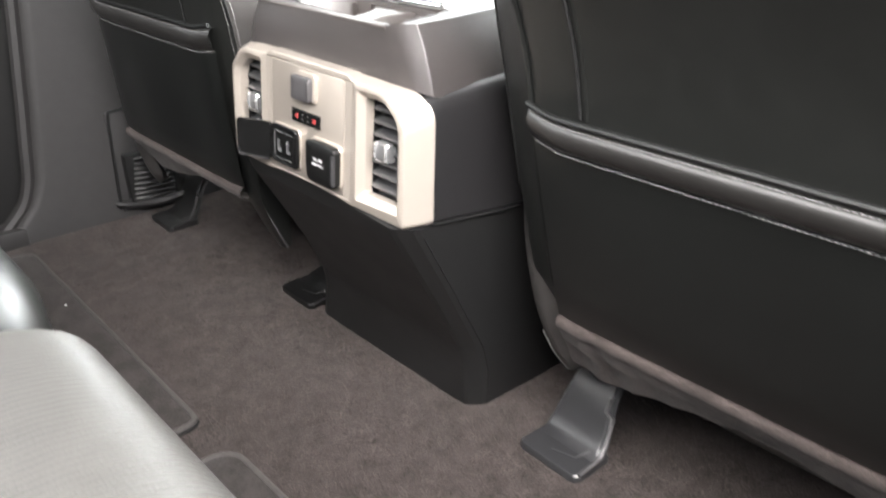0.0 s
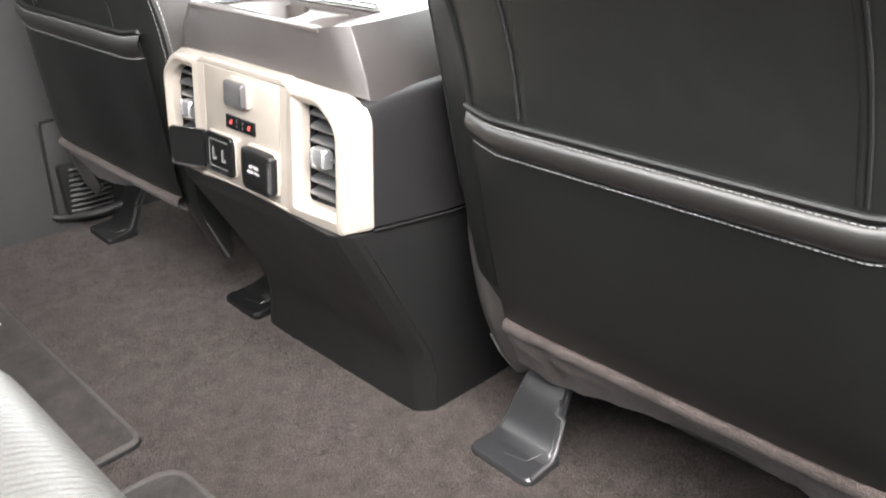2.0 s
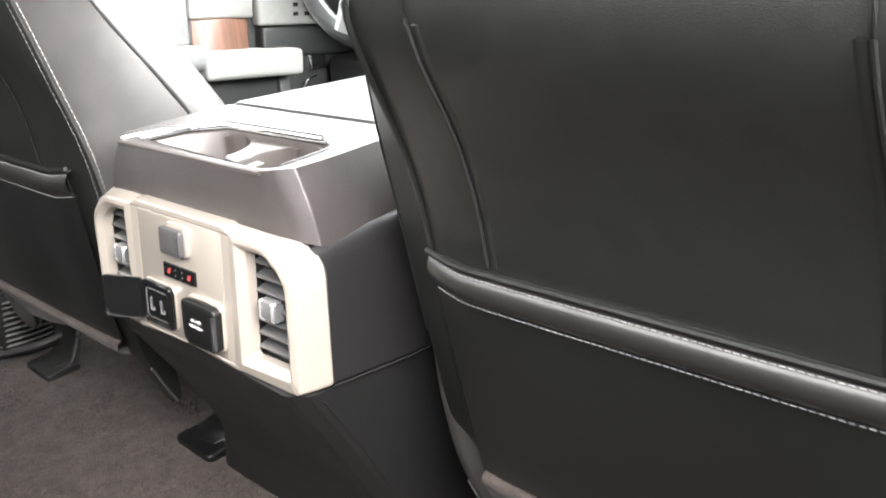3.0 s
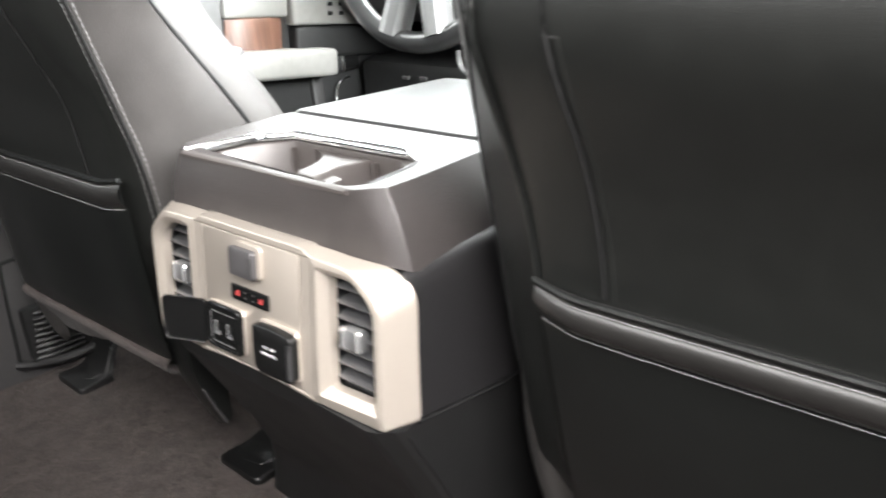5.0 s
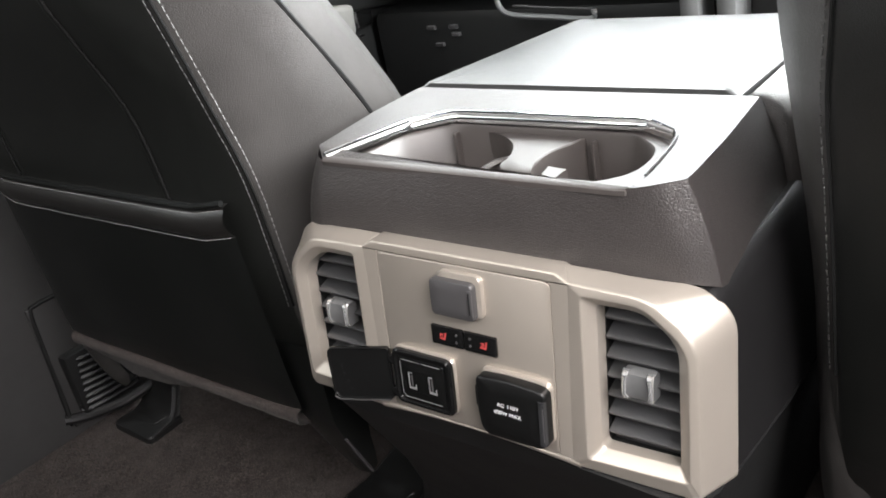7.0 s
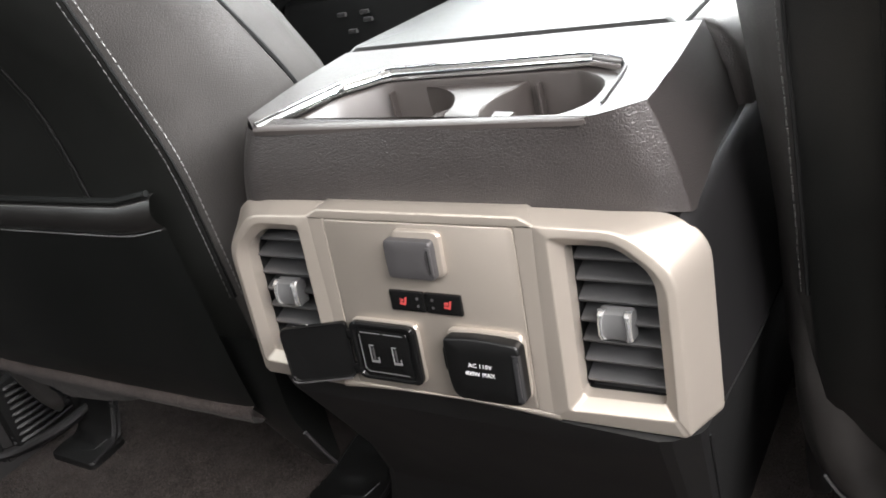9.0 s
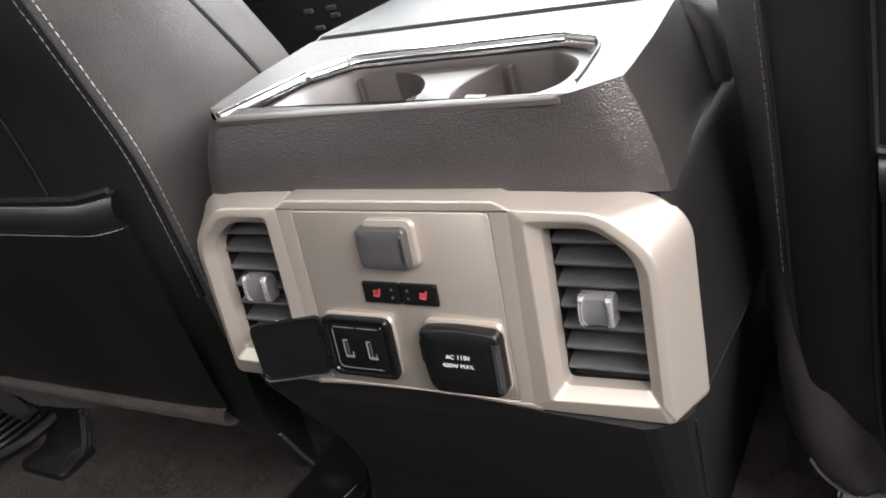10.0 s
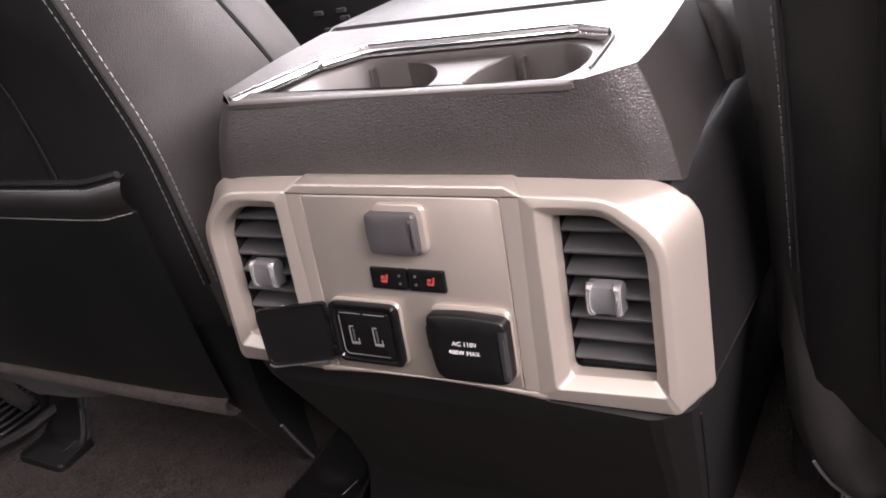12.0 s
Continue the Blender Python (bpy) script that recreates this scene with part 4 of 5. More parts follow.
    for i in range(61):
        q = -1 + i / 30
        x = pc + w * 0.985 * q
        hem = lerp(hems, q * sgn) + 0.0006 * math.sin(9 * q) + 0.0006 * math.sin(23 * q)
        k = max(0.0, 1 - abs(q * sgn + 0.75) / 0.5)
        fold = (0.0034 if sgn > 0 else 0.001) * math.sin(26 * q) * k + 0.0007 * math.sin(8 * q + 1) + 0.0005 * math.sin(31 * q)
        crease = (0.0034 if sgn > 0 else 0.001) * math.sin(26 * q + 1.9) * k
        mid = (base - 0.018 + hem) / 2
        secs.append([(x, rear(base) - 0.002, base + 0.0005), (x, rear(base) - 0.0085, base - 0.002), (x, rear(base) - 0.0105, base - 0.007), (x, rear(base) - 0.0095 + crease * 0.4, base - 0.0125), (x, rear(base) - 0.0050 + crease * 0.6, base - 0.0155), (x, rear(base) - 0.0035 + crease, (base - 0.0155) * 0.6 + mid * 0.4), (x, rear(mid) + 0.001 + fold, mid), (x, rear(hem) + 0.003 + fold * 1.2, hem + 0.003), (x, rear(hem) + 0.005 + fold, hem), (x, rear(hem) + 0.009 + fold, hem + 0.004)])
    loft(bm, secs, closed=False)
    part("felt_skirt", bm, M_SKIRT, seat, "brown-grey felt skirt with a wavy hem", 60)
    # lower side flaps
    for sx in (-1, 1):
        bm = bmesh.new()
        if sx > 0 > sgn:
            # thin hanging blade beside the console, with a bare rounded edge
            a = spline([(-0.197, 0.032, 0.27), (-0.197, 0.030, 0.20), (-0.199, 0.044, 0.157), (-0.203, 0.061, 0.118)], 5)
            b = spline([(-0.254, 0.032, 0.27), (-0.253, 0.038, 0.195), (-0.245, 0.048, 0.155), (-0.221, 0.060, 0.118)], 5)
            loft(bm, [b, [p.lerp(q, 0.33) - Vector((0, 0.004, 0)) for p, q in zip(b, a)], [p.lerp(q, 0.75) - Vector((0, 0.003, 0)) for p, q in zip(b, a)], a, [p + Vector((0.002, 0.05 * (1 - k / len(a)) + 0.002, 0.004)) for k, p in enumerate(a)], [p + Vector((-0.01, 0.055 * (1 - k / len(a)) + 0.004, 0.006)) for k, p in enumerate(a)]], closed=False)
            flap = part("side_flap", bm, M_SMOOTH, seat, "", 60)
            bm = bmesh.new()
            tube(bm, a[8:], 0.0016, 7)
            part("flap_edge", bm, M_GREYPL, flap)
            continue
        pts = [(cx + sx * 0.236, rear(0.34) + 0.040, 0.34), (cx + sx * 0.236, rear(0.28) + 0.030, 0.28), (cx + sx * 0.240, rear(0.22) + 0.026, 0.22), (cx + sx * 0.238, rear(0.16) + 0.026, 0.16), (cx + sx * 0.226, rear(0.12) + 0.030, 0.115), (cx + sx * 0.208, rear(0.1) + 0.034, 0.088)]
        a = spline(pts, 5)
        n = len(a)
        tip = [min(1.0, 0.15 + i / n * 2.0) * (1.0 if i < n * 0.8 else (n - i) / (n * 0.2) * 0.8 + 0.2) for i in range(n)]
        loft(bm, [[p + Vector((sx * 0.001, 0.014, 0.002)) for p in a], a, [p + Vector((-sx * 0.012 * t, -0.010 * t, -0.001)) for p, t in zip(a, tip)], [p + Vector((-sx * 0.030 * t, -0.014 * t, 0.002)) for p, t in zip(a, tip)], [p + Vector((-sx * 0.050 * t, -0.004, 0.008)) for p, t in zip(a, tip)]], closed=False)
        # the flap takes the paler leather too, as if lit
        flap = part("side_flap", bm, M_LITSIDE, seat, "", 60)
        bm = bmesh.new()
        tube(bm, [p + Vector((-sx * 0.004 * t, -0.006 * t, -0.001)) for p, t in zip(a[-8:], tip[-8:])], 0.0014, 6)
        part("flap_edge", bm, M_STEEL, flap, "pale bare edge")
    # cushion and its base
    bm = bmesh.new()
    box(bm, (cx - 0.23, rear(0.3) + 0.17, 0.12), (cx + 0.23, rear(0.3) + 0.62, 0.25), 0.03, 4)
    part("seat_cushion", bm, M_LEATHER, seat, "", 60)
    bm = bmesh.new()
    box(bm, (cx - 0.19, rear(0.1) + 0.27, 0.012), (cx + 0.19, rear(0.1) + 0.5, 0.14), 0.01, 2)
    part("seat_base", bm, M_RUBBER, seat)
    # plastic shield beside the console
    bm = bmesh.new()
    box(bm, (cx - sgn * 0.248, rear(0.3) + 0.085, 0.078), (cx - sgn * 0.230, rear(0.3) + 0.55, 0.235), 0.006, 2)
    part("side_shield", bm, M_PLASTIC, seat)
    # head restraint
    bm = bmesh.new()
    box(bm, (cx - 0.13, rear(0.89) - 0.02, 0.93), (cx + 0.13, rear(0.89) + 0.08, 1.10), 0.035, 4)
    rest = part("head_restraint", bm, M_LEATHER, seat, "", 60)
    for dx in (-0.06, 0.06):
        bm = bmesh.new()
        tube(bm, [(cx + dx, rear(0.89) + 0.03, 0.87), (cx + dx, rear(0.89) + 0.03, 0.94)], 0.006, 8)
        part("post", bm, M_CHROME, rest)
    return seat


CORE_RIGHT = [(0.08, 0.123), (0.393, 0.063), (0.9, -0.035)]
CORE_LEFT = [(0.08, 0.042), (0.2, 0.030), (0.4, 0.0145), (0.9, -0.105)]
Y_RIGHT = [(0.08, 0.123), (0.393, 0.0640), (0.425, 0.0590), (0.447, 0.0535), (0.47, 0.0460), (0.493, 0.0365), (0.515, 0.0245), (0.534, 0.0145), (0.555, 0.0055), (0.568, 0.0030), (0.582, 0.0032), (0.60, 0.0060), (0.65, 0.0160), (0.70, 0.0230), (0.80, 0.0220), (0.9, 0.0)]
Y_LEFT = [(0.08, 0.042), (0.2, 0.030), (0.40, 0.0160), (0.43, 0.0140), (0.462, 0.0100), (0.48, 0.0055), (0.498, -0.0010), (0.53, -0.0140), (0.56, -0.0260), (0.59, -0.0340), (0.62, -0.0400), (0.68, -0.0530), (0.75, -0.0710), (0.9, -0.107)]
front_seat(0.406, Y_RIGHT, CORE_RIGHT, 0.0, 0.186, HEM, "black leather front passenger seat with a stitched map pocket", 1)
front_seat(-0.426, Y_LEFT, CORE_LEFT, 0.010, 0.202, HEM_LEFT, "black leather driver seat with a stitched map pocket, reclined", -1)


# ---- seat track covers ----
def track_cover(cx, y0, label, mat, tall=1.0):
    bm = bmesh.new()
    foot = round_poly([(-0.043, 0.0), (0.043, -0.002), (0.041, 0.052), (-0.040, 0.056)], [0.012, 0.012, 0.006, 0.006], 5)
    mid = Vector((0, 0.026))
    loft(bm, [[(cx + p.x, y0 + p.y, 0.0) for p in foot], [(cx + p.x, y0 + p.y, 0.0065) for p in foot], [(cx + p.x, y0 + p.y, 0.0085) for p in [q.lerp(mid, 0.04) for q in foot]], [(cx + p.x, y0 + p.y, 0.0088) for p in [q.lerp(mid, 0.12) for q in foot]]], cap0=True, cap1=True)
    ob = tagged(part("track_cover", bm, mat), label, "seat track cover", "seat track covers")
    bm = bmesh.new()
    prof = [(0.030, 0.0082, 0.0385), (0.038, 0.0098, 0.0385), (0.045, 0.015, 0.038), (0.052, 0.026, 0.036), (0.060, 0.042, 0.033), (0.068, 0.056, 0.030), (0.078, 0.068, 0.028), (0.095, 0.076, 0.027)]
    front = [[(cx + hw * q, y0 + y - 0.0025 * (abs(q) < 0.9), (z - 0.0082) * tall + 0.0082 + 0.0015 * (abs(q) < 0.9)) for q in (-1, -0.96, -0.88, 0, 0.88, 0.96, 1)] for y, z, hw in prof]
    rear = [[(x, y + 0.006, z - 0.004) for x, y, z in row] for row in front[::-1]]
    loft(bm, front + rear, closed=False)
    part("upright", bm, mat, ob)
    bm = bmesh.new()
    up = lambda z: (z - 0.0075) * tall + 0.0075
    tube(bm, [(cx + 0.0415, y0 + 0.004, 0.0080), (cx + 0.0405, y0 + 0.036, 0.0105), (cx + 0.0390, y0 + 0.046, up(0.020)), (cx + 0.0355, y0 + 0.060, up(0.045)), (cx + 0.026, y0 + 0.0615, up(0.048)), (cx + 0.026, y0 + 0.068, up(0.062))], 0.0026, 8)
    part("side_rim", bm, M_GREYPL if mat is M_COVER else M_SIDE, ob)
    bm = bmesh.new()
    tube(bm, [(cx - 0.006, y0 + 0.016, 0.0088), (cx + 0.020, y0 + 0.022, 0.0088), (cx + 0.028, y0 + 0.040, 0.0130)], 0.0006, 5)
    part("score_line", bm, mat, ob)
    return ob


track_cover(0.2165, 0.101, "dark grey plastic seat track cover on the carpet", M_COVER)
track_cover(0.600, 0.108, "dark grey plastic seat track cover on the carpet", M_COVER)
# under-seat shade is put into the darker plastic of the left covers
track_cover(-0.272, 0.099, "low plastic seat track cover beside the console, darkened as if in shade", M_COVERBLK, 0.3)
track_cover(-0.6645, 0.070, "plastic seat track cover under the driver seat, darkened as if in shade", M_PLASTIC)


# ---- floor mats ----
def floor_mat(pts, rad):
    bm = bmesh.new()
    lp = round_poly(pts, rad, 6)
    c = sum(lp, Vector((0, 0))) / len(lp)
    loft(bm, [[(p.x, p.y, 0.001) for p in lp], [(p.x, p.y, 0.006) for p in lp], [(p.x, p.y, 0.0068) for p in [q.lerp(c, 0.004) for q in lp]]], cap1=True)
    ob = tagged(part("floor_mat", bm, M_MAT), "charcoal floor mat with a bound edge and a dark outline for its shadow", "floor mat", "floor mats")
    bm = bmesh.new()
    tube(bm, [(p.x, p.y, 0.0058) for p in lp], 0.0035, 8, closed=True)
    part("edge_binding", bm, M_BIND, ob, "grey stitched binding")
    # black outline stands in for the mat's shadow on the carpet
    bm = bmesh.new()
    tube(bm, [(q.x, q.y, 0.0030) for q in [p + (p - c).normalized() * 0.0035 for p in lp]], 0.0022, 6, closed=True)
    part("edge_shadow", bm, M_RUBBER, ob)
    return ob


floor_mat([(-0.70, -0.133), (-0.092, -0.135), (-0.08, -0.40), (-0.70, -0.40)], [0.03, 0.016, 0.03, 0.03])
floor_mat([(-0.022, -0.130), (0.70, -0.126), (0.70, -0.40), (-0.03, -0.40)], [0.03, 0.03, 0.03, 0.03])


# ---- rear bench ----
def bench_cushion(x0, x1, mat, label, pleat):
    """pleat: width of the ribs that run over the cushion, 0 for a plain one."""
    ob = thing("rear_seat_cushion", label, "car seat", "rear bench cushions")
    bm = bmesh.new()
    secs = []
    prof = [(-0.345, 0.16), (-0.326, 0.20), (-0.314, 0.27), (-0.314, 0.325), (-0.322, 0.358), (-0.345, 0.378), (-0.40, 0.386), (-0.55, 0.376), (-0.80, 0.35), (-0.80, 0.16)]
    curve = [(q.x, q.y) for q in spline([(a, b, 0) for a, b in prof], 3)]
    steps = [0.0, 0.012, 0.035, 0.08, 0.2, 0.35, 0.5, 0.65, 0.8, 0.92, 0.965, 0.988, 1.0]
    if pleat:
        count = int(0.9 * (x1 - x0) / pleat)
        steps = [0.0, 0.012, 0.03] + [0.05 + 0.9 * (i + f) / count for i in range(count) for f in (0.0, 0.2, 0.5, 0.8)] + [0.95, 0.97, 0.988, 1.0]
    for i, s in enumerate(steps):
        k = min(1.0, (min(s, 1 - s) / 0.08)) if min(s, 1 - s) < 0.08 else 1.0
        shrink = 1 - (1 - k) ** 2
        sink = 0.0005 if pleat and 0.045 < s < 0.955 and (i - 3) % 4 == 0 else 0.0
        cy, cz = -0.57, 0.25
        secs.append([(x0 + (x1 - x0) * s, cy + (y - cy) * (0.9 + 0.1 * shrink) - sink * (y > -0.36), cz + (z - cz) * (0.72 + 0.28 * shrink) - sink * (0.45 if y < -0.345 else 1.0) * (z > 0.34)) for y, z in curve])
    loft(bm, secs, closed=True, cap0=True, cap1=True)
    part("cushion", bm, mat, ob, "", 60)
    bm = bmesh.new()
    box(bm, (x0 + 0.03, -0.78, 0.012), (x1 - 0.03, -0.42, 0.2), 0.01)
    part("base", bm, M_RUBBER, ob)
    return ob


# same black bench leather: this cushion is coloured pale as if sunlit
bench_cushion(0.262, 0.735, M_SEATLIT, "ribbed black leather rear seat cushion, painted pale to stand for daylight", 0.0045)
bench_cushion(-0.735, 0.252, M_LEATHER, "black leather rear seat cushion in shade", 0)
bm = bmesh.new()
box(bm, (-0.735, -0.98, 0.2), (0.735, -0.80, 0.84), 0.05, 4)
bench = thing("rear_bench", "black leather rear bench back rest", "car seat")
part("backrest", bm, M_LEATHER, bench, smooth=60)

# ---- left side: pillar trim, sill, belt cover ----
bm = bmesh.new()
secs = []
for z in (-0.002, 0.01, 0.03, 0.06, 0.10, 0.16, 0.22, 0.30, 0.4, 0.6, 0.9, 1.2):
    yr = lerp([(0.0, -0.165), (0.02, -0.14), (0.06, -0.10), (0.10, -0.083), (0.21, -0.066), (0.38, -0.043), (0.7, -0.01), (1.2, 0.04)], z)
    secs.append([(-0.80, yr - 0.01, z), (-0.765, yr - 0.008, z), (-0.752, yr + 0.002, z), (-0.75, yr + 0.012, z), (-0.748, yr + 0.05, z), (-0.742, 0.06, z), (-0.742, 0.16, z), (-0.745, 0.26, z), (-0.80, 0.29, z)])
loft(bm, secs, closed=False)
tagged(part("pillar_trim", bm, M_GREYTRIM, smooth=60), "grey plastic trim of the left door pillar", "pillar trim", kind="structure")
bm = bmesh.new()
pts = [(-0.768, lerp([(0.0, -0.165), (0.02, -0.14), (0.06, -0.10), (0.10, -0.083), (0.21, -0.066), (0.38, -0.043), (0.7, -0.01), (1.2, 0.04)], z) - 0.012, z) for z in (0.008, 0.03, 0.06, 0.10, 0.16, 0.22, 0.30, 0.4, 0.6, 0.9, 1.15)]
tube(bm, spline(pts, 3), 0.011, 8)
tagged(part("door_seal", bm, M_GREYTRIM), "grey rubber door seal along the pillar", "door seal", kind="structure")
slab("sill_left", (-0.80, -0.95, -0.01), (-0.745, -0.12, 0.03), M_GREYTRIM, "grey scuff plate on the left door sill", "door sill", 0.006)

belt = thing("belt_cover", "black ribbed belt anchor cover beside the driver seat", "belt cover")
bm = bmesh.new()
box(bm, (-0.745, 0.038, 0.012), (-0.7385, 0.16, 0.19), 0.003, 3)
part("housing", bm, M_GREYTRIM, belt)
bm = bmesh.new()
box(bm, (-0.742, 0.050, 0.026), (-0.721, 0.135, 0.116), 0.006, 2)
part("rib_mount", bm, M_RUBBER, belt)
for k in range(9):
    bm = bmesh.new()
    z = 0.036 + 0.0088 * k
    tube(bm, [(-0.730, 0.050 + 0.0012 * k, z), (-0.722, 0.058 + 0.0012 * k, z), (-0.718, 0.085, z - 0.001), (-0.718, 0.128, z - 0.002)], 0.0034, 6)
    part("rib", bm, M_SIDE, belt)
bm = bmesh.new()
tube(bm, spline([(-0.742, 0.030, 0.03), (-0.73, 0.05, 0.026), (-0.70, 0.09, 0.03), (-0.68, 0.14, 0.04)], 5), 0.007, 10)
part("lower_rail", bm, M_SIDE, belt)
bm = bmesh.new()
tube(bm, spline([(-0.740, 0.080, 0.190), (-0.740, 0.052, 0.190), (-0.740, 0.043, 0.182), (-0.740, 0.040, 0.12), (-0.738, 0.036, 0.05), (-0.738, 0.034, 0.02)], 4), 0.003, 6)
part("edge_line", bm, M_RUBBER, belt)

# ---- driver's door ----
door = thing("front_door", "black driver door with a pale armrest and brown trim insert", "car door")
bm = bmesh.new()
box(bm, (-0.92, 0.30, -0.05), (-0.86, 1.2, 0.56), 0.015, 2)
part("door_panel", bm, M_PLASTIC, door)
# the trim of the door falls away towards the front
FALL = Matrix.Translation((0, 0.65, 0.40)) @ Matrix.Rotation(radians(-6.8), 4, "X") @ Matrix.Translation((0, -0.65, -0.40))
bm = bmesh.new()
box(bm, (-0.87, 0.538, 0.340), (-0.785, 0.762, 0.392), 0.010, 3, FALL)
part("armrest", bm, M_PALE, door, "pale silver armrest pull")
bm = bmesh.new()
box(bm, (-0.87, 0.26, 0.360), (-0.790, 0.556, 0.404), 0.014, 3, FALL)
part("elbow_pad", bm, M_SATIN, door, "light grey padded elbow rest")
bm = bmesh.new()
box(bm, (-0.87, 0.26, 0.318), (-0.796, 0.530, 0.356), 0.008, 2, FALL)
part("elbow_base", bm, M_GREYTRIM, door)
bm = bmesh.new()
rows = [(0.552, -0.868), (0.556, -0.858), (0.572, -0.848), (0.610, -0.842), (0.650, -0.845), (0.676, -0.853), (0.684, -0.862), (0.686, -0.870)]
loft(bm, [[FALL @ Vector((x - e, y, z)) for y, x in rows] for z, e in ((0.375, 0.0), (0.440, 0.0), (0.448, 0.002), (0.452, 0.008))], closed=False)
part("trim_insert", bm, M_BROWN, door, "brown wood-look trim insert")
# pale block put in for the window glare above the insert
bm = bmesh.new()
box(bm, (-0.872, 0.548, 0.450), (-0.846, 0.690, 0.50), 0.006, 3, FALL)
part("insert_glare", bm, M_PALE, door)
bm = bmesh.new()
box(bm, (-0.870, 0.70, 0.372), (-0.835, 1.0, 0.432), 0.008, 3, FALL)
part("bolster", bm, M_PLASTIC, door)
bm = bmesh.new()
box(bm, (-0.874, 0.694, 0.434), (-0.836, 1.0, 0.52), 0.008, 3, FALL)
panel = part("switch_panel", bm, M_PALE, door, "pale window switch panel")
for y in (0.778, 0.806):
    for z in (0.452, 0.470):
        bm = bmesh.new()
        box(bm, (-0.8365, y, z), (-0.8345, y + 0.012, z + 0.008), 0.0006, 1, FALL)
        part("window_switch", bm, M_COVERBLK, panel)
bm = bmesh.new()
box(bm, (-0.868, 0.26, 0.402), (-0.852, 0.548, 0.54), 0.006, 3, FALL)
part("door_upper", bm, M_SATIN, door, "grey upper door panel")
bm = bmesh.new()
box(bm, (-0.862, 0.815, 0.318), (-0.845, 0.862, 0.368), 0.006, 3)
sw = part("switch_plate", bm, M_CHROME, door, "chrome-framed switch plate")
bm = bmesh.new()
box(bm, (-0.848, 0.820, 0.325), (-0.843, 0.857, 0.361), 0.002, 2)
part("switch", bm, M_GLOSS, sw)
bm = bmesh.new()
box(bm, (-0.866, 0.735, 0.15), (-0.85, 0.762, 0.325), 0.004, 2)
part("pull_strut", bm, M_GREYTRIM, door)
bm = bmesh.new()
tube(bm, spline([(-0.848, 0.83, 0.306), (-0.848, 0.805, 0.30), (-0.848, 0.79, 0.27), (-0.848, 0.782, 0.2)], 5), 0.0028, 7)
part("pocket_edge", bm, M_CHROME, door)

# ---- dashboard and steering wheel ----
dash = thing("dashboard", "black dashboard with a silver-edged lower tray", "dashboard")
bm = bmesh.new()
box(bm, (-0.85, 0.86, 0.0), (0.85, 1.2, 0.34), 0.02, 2)
box(bm, (-0.85, 0.80, 0.42), (0.85, 1.2, 0.70), 0.05, 3)
part("dash_body", bm, M_PLASTIC, dash)
bm = bmesh.new()
pl = [(-0.552, 0.372), (-0.549, 0.345), (-0.526, 0.3300), (-0.450, 0.3240), (-0.383, 0.3200), (-0.377, 0.334)]
tube(bm, spline([(x, 0.845, z) for x, z in pl], 5), 0.0045, 8)
part("tray_edge", bm, M_STEEL, dash, "silver tray edge")
bm = bmesh.new()
tube(bm, [(x, 0.852, z + 0.013) for x, z in pl[2:5]], 0.002, 6)
part("tray_liner", bm, M_GREYPL, dash)
for k, (x, z) in enumerate(((-0.709, 0.309), (-0.66, 0.310), (-0.656, 0.297), (-0.695, 0.279))):
    bm = bmesh.new()
    box(bm, (x - 0.009, 0.854, z - 0.0035), (x + 0.009, 0.862, z + 0.0035), 0.001, 1)
    part("knob", bm, M_GREYPL, dash)
for x in (-0.222, -0.17, 0.10):
    bm = bmesh.new()
    box(bm, (x, 0.80, 0.30), (x + 0.03, 0.86, 0.62), 0.008, 2)
    part("stack_trim", bm, M_STEEL, dash, "silver center stack trim")
bm = bmesh.new()
box(bm, (-0.05, 0.80, 0.34), (0.09, 0.85, 0.60), 0.008, 2)
part("stack_face", bm, M_GREYPL, dash)

wheel = thing("steering_wheel", "black leather steering wheel with silver lower spoke", "steering wheel")
WM = Matrix.Translation((-0.398, 0.63, 0.624)) @ Matrix.Rotation(radians(-12), 4, "X")
bm = bmesh.new()
tube(bm, [WM @ Vector((0.195 * math.cos(a), 0, 0.195 * math.sin(a))) for a in [2 * math.pi * i / 48 for i in range(48)]], 0.0165, 12, closed=True)
part("rim", bm, M_WHEEL, wheel)
bm = bmesh.new()
box(bm, (-0.10, -0.03, -0.115), (0.10, 0.03, 0.08), 0.035, 4, WM)
part("hub", bm, M_STEEL, wheel, "pale silver hub")
for ang in (200, 340, 255, 285):
    bm = bmesh.new()
    a = radians(ang)
    tube(bm, [WM @ Vector((0.06 * math.cos(a), 0, 0.06 * math.sin(a))), WM @ Vector((0.19 * math.cos(a), 0, 0.19 * math.sin(a)))], 0.013 if ang in (200, 340) else 0.024, 10)
    part("spoke", bm, M_STEEL, wheel, "silver spoke")
bm = bmesh.new()
tube(bm, [WM @ Vector((0, 0.02, 0)), (-0.405, 0.95, 0.5)], 0.05, 12)
part("column", bm, M_PLASTIC, wheel)


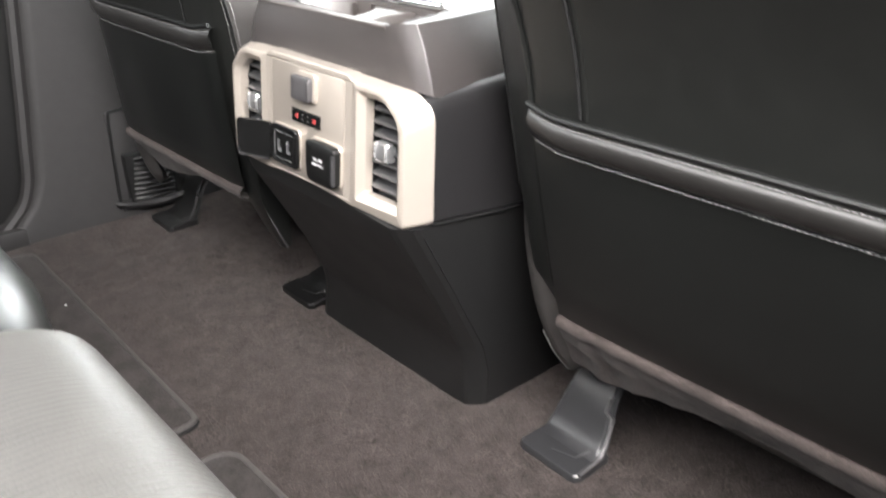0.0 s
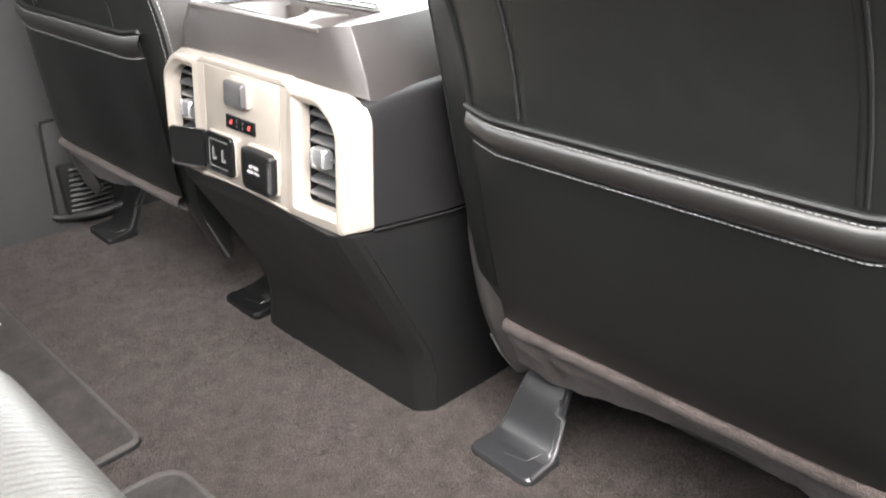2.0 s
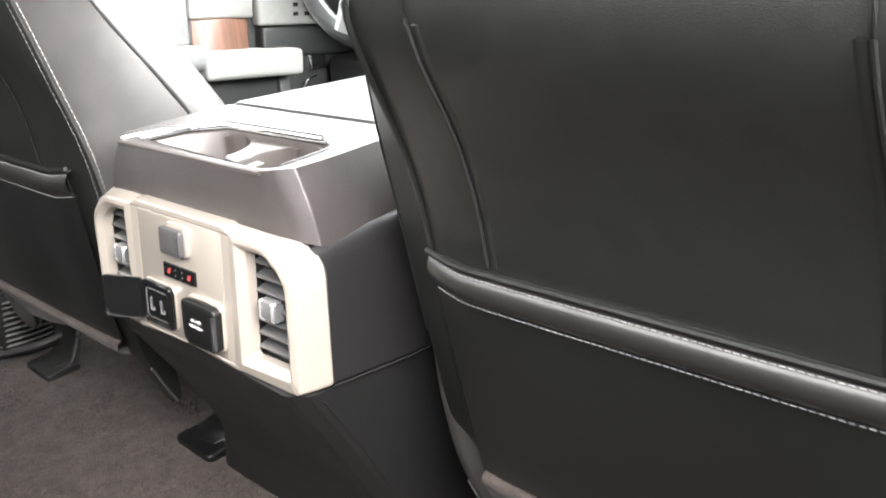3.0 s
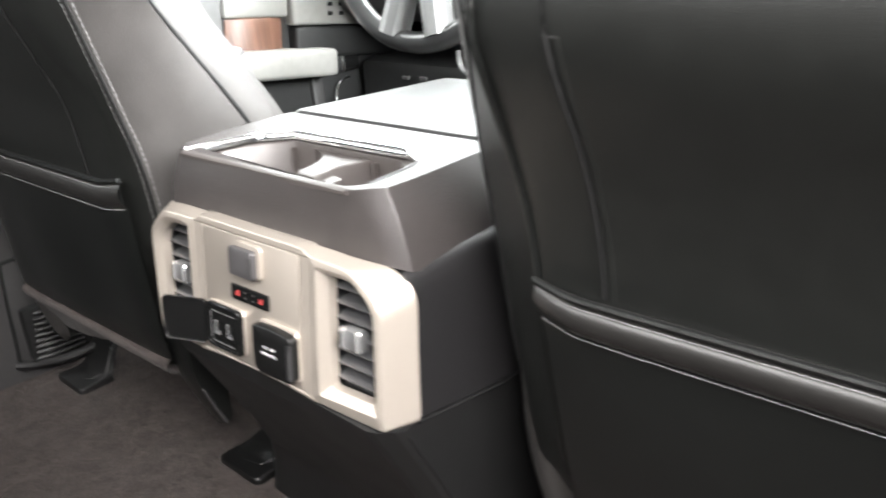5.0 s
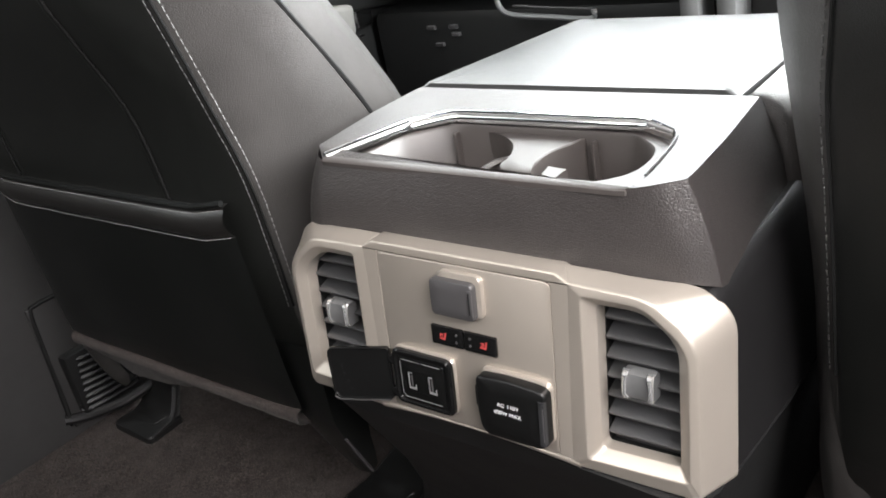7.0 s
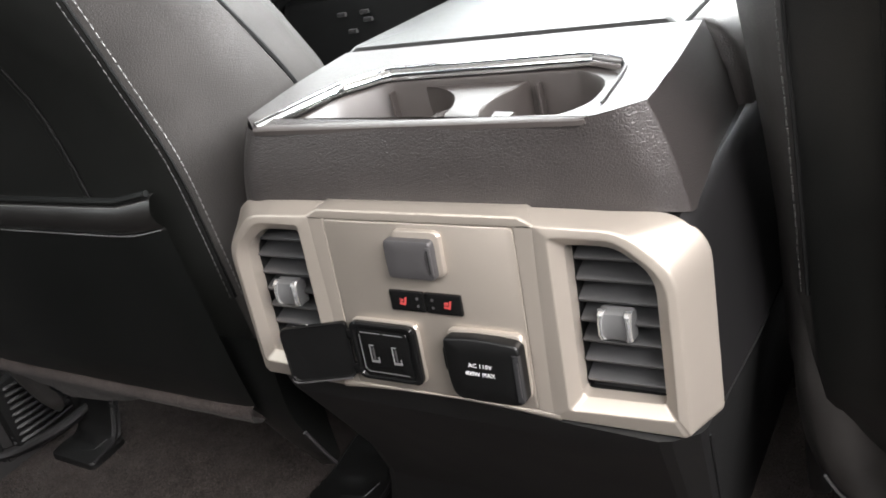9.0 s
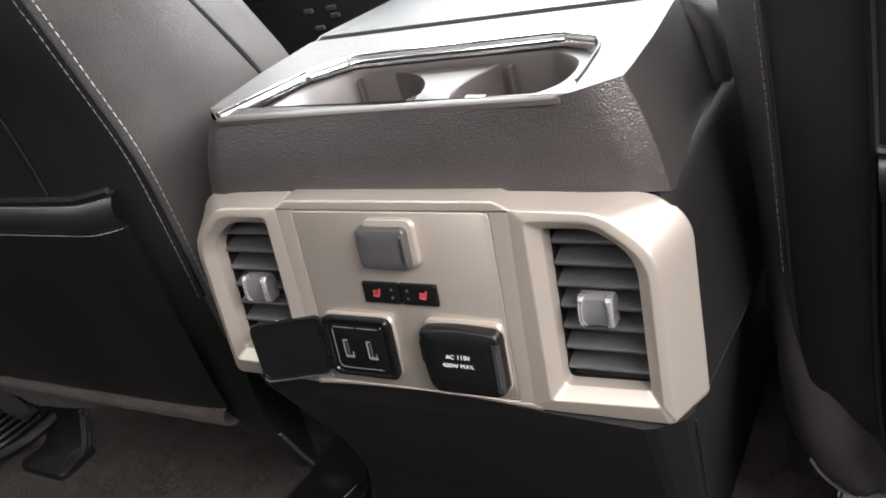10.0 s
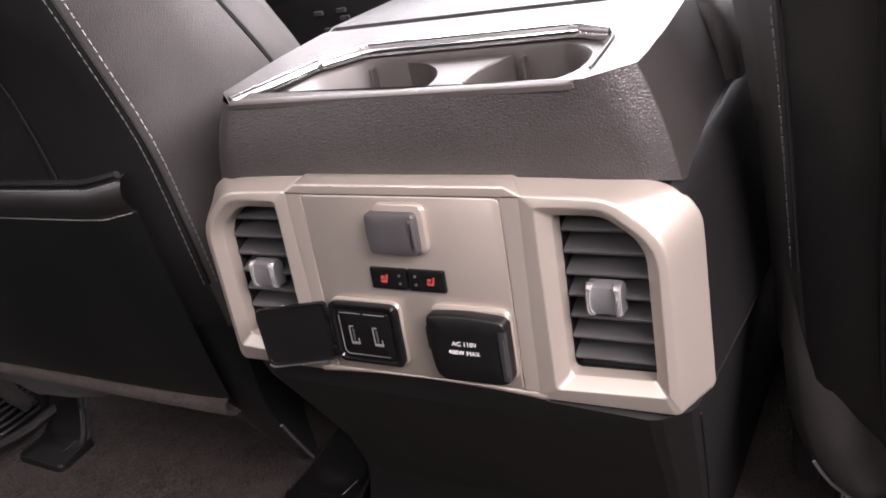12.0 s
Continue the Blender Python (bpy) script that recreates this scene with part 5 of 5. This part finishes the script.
# ---- litter on the carpet ----
def scrap(name, x, y, z, size, mat, label, category, seed):
    rng = random.Random(seed)
    bm = bmesh.new()
    pts = [(x + size * (k / 4 - 0.5) * 1.6, y + size * rng.uniform(-0.35, 0.35), z + size * 0.12 * rng.random()) for k in range(5)]
    loft(bm, [[(px, py - size * 0.18 * rng.uniform(0.6, 1.2), pz) for px, py, pz in pts], [(px, py, pz + size * 0.10) for px, py, pz in pts], [(px, py + size * 0.18 * rng.uniform(0.6, 1.2), pz + 0.0004) for px, py, pz in pts], [(px, py, pz - 0.0006) for px, py, pz in pts]], closed=False)
    tagged(part(name, bm, mat), label, category)


scrap("lint", 0.417, 0.186, 0.003, 0.004, M_PRINT, "tiny white lint speck on the carpet", "lint", 1)
scrap("lint", -0.473, -0.154, 0.008, 0.004, M_PRINT, "tiny white lint speck on the floor mat", "lint", 2)
scrap("paper_scrap", 0.481, 0.195, 0.003, 0.0085, M_PRINT, "small torn white paper scrap on the carpet", "paper scrap", 4)


# ---- fibres of the cut pile ----
def carpet_pile(x0, x1, y0, y1, count):
    """Short leaning blades, one triangle each, brushed in patches."""
    rng = np.random.default_rng(7)
    root = np.column_stack([rng.uniform(x0, x1, count), rng.uniform(y0, y1, count), np.full(count, -0.0008)])
    brush = 2.2 * np.sin(root[:, 0] * 31 + 3 * np.sin(root[:, 1] * 23)) + rng.normal(0, 0.9, count)
    lean = rng.uniform(0.0004, 0.0022, count)
    tall = rng.uniform(0.0018, 0.0036, count)
    turn = rng.uniform(0, math.pi, count)
    side = np.column_stack([np.cos(turn), np.sin(turn), np.zeros(count)]) * rng.uniform(0.00035, 0.0006, count)[:, None]
    tip = root + np.column_stack([np.cos(brush) * lean, np.sin(brush) * lean, tall])
    verts = np.stack([root - side, root + side, tip], axis=1).reshape(-1, 3)
    me = bpy.data.meshes.new("carpet_pile")
    me.vertices.add(count * 3)
    me.vertices.foreach_set("co", verts.ravel())
    me.loops.add(count * 3)
    me.loops.foreach_set("vertex_index", np.arange(count * 3))
    me.polygons.add(count)
    me.polygons.foreach_set("loop_start", np.arange(count) * 3)
    me.update(calc_edges=True)
    me.materials.append(M_FIBRE)
    tagged(new("carpet_pile", me), "brown-grey cut-pile fibres of the cab carpet", "carpet", kind="stuff")


carpet_pile(-0.78, 0.80, -0.125, 0.45, 320000)
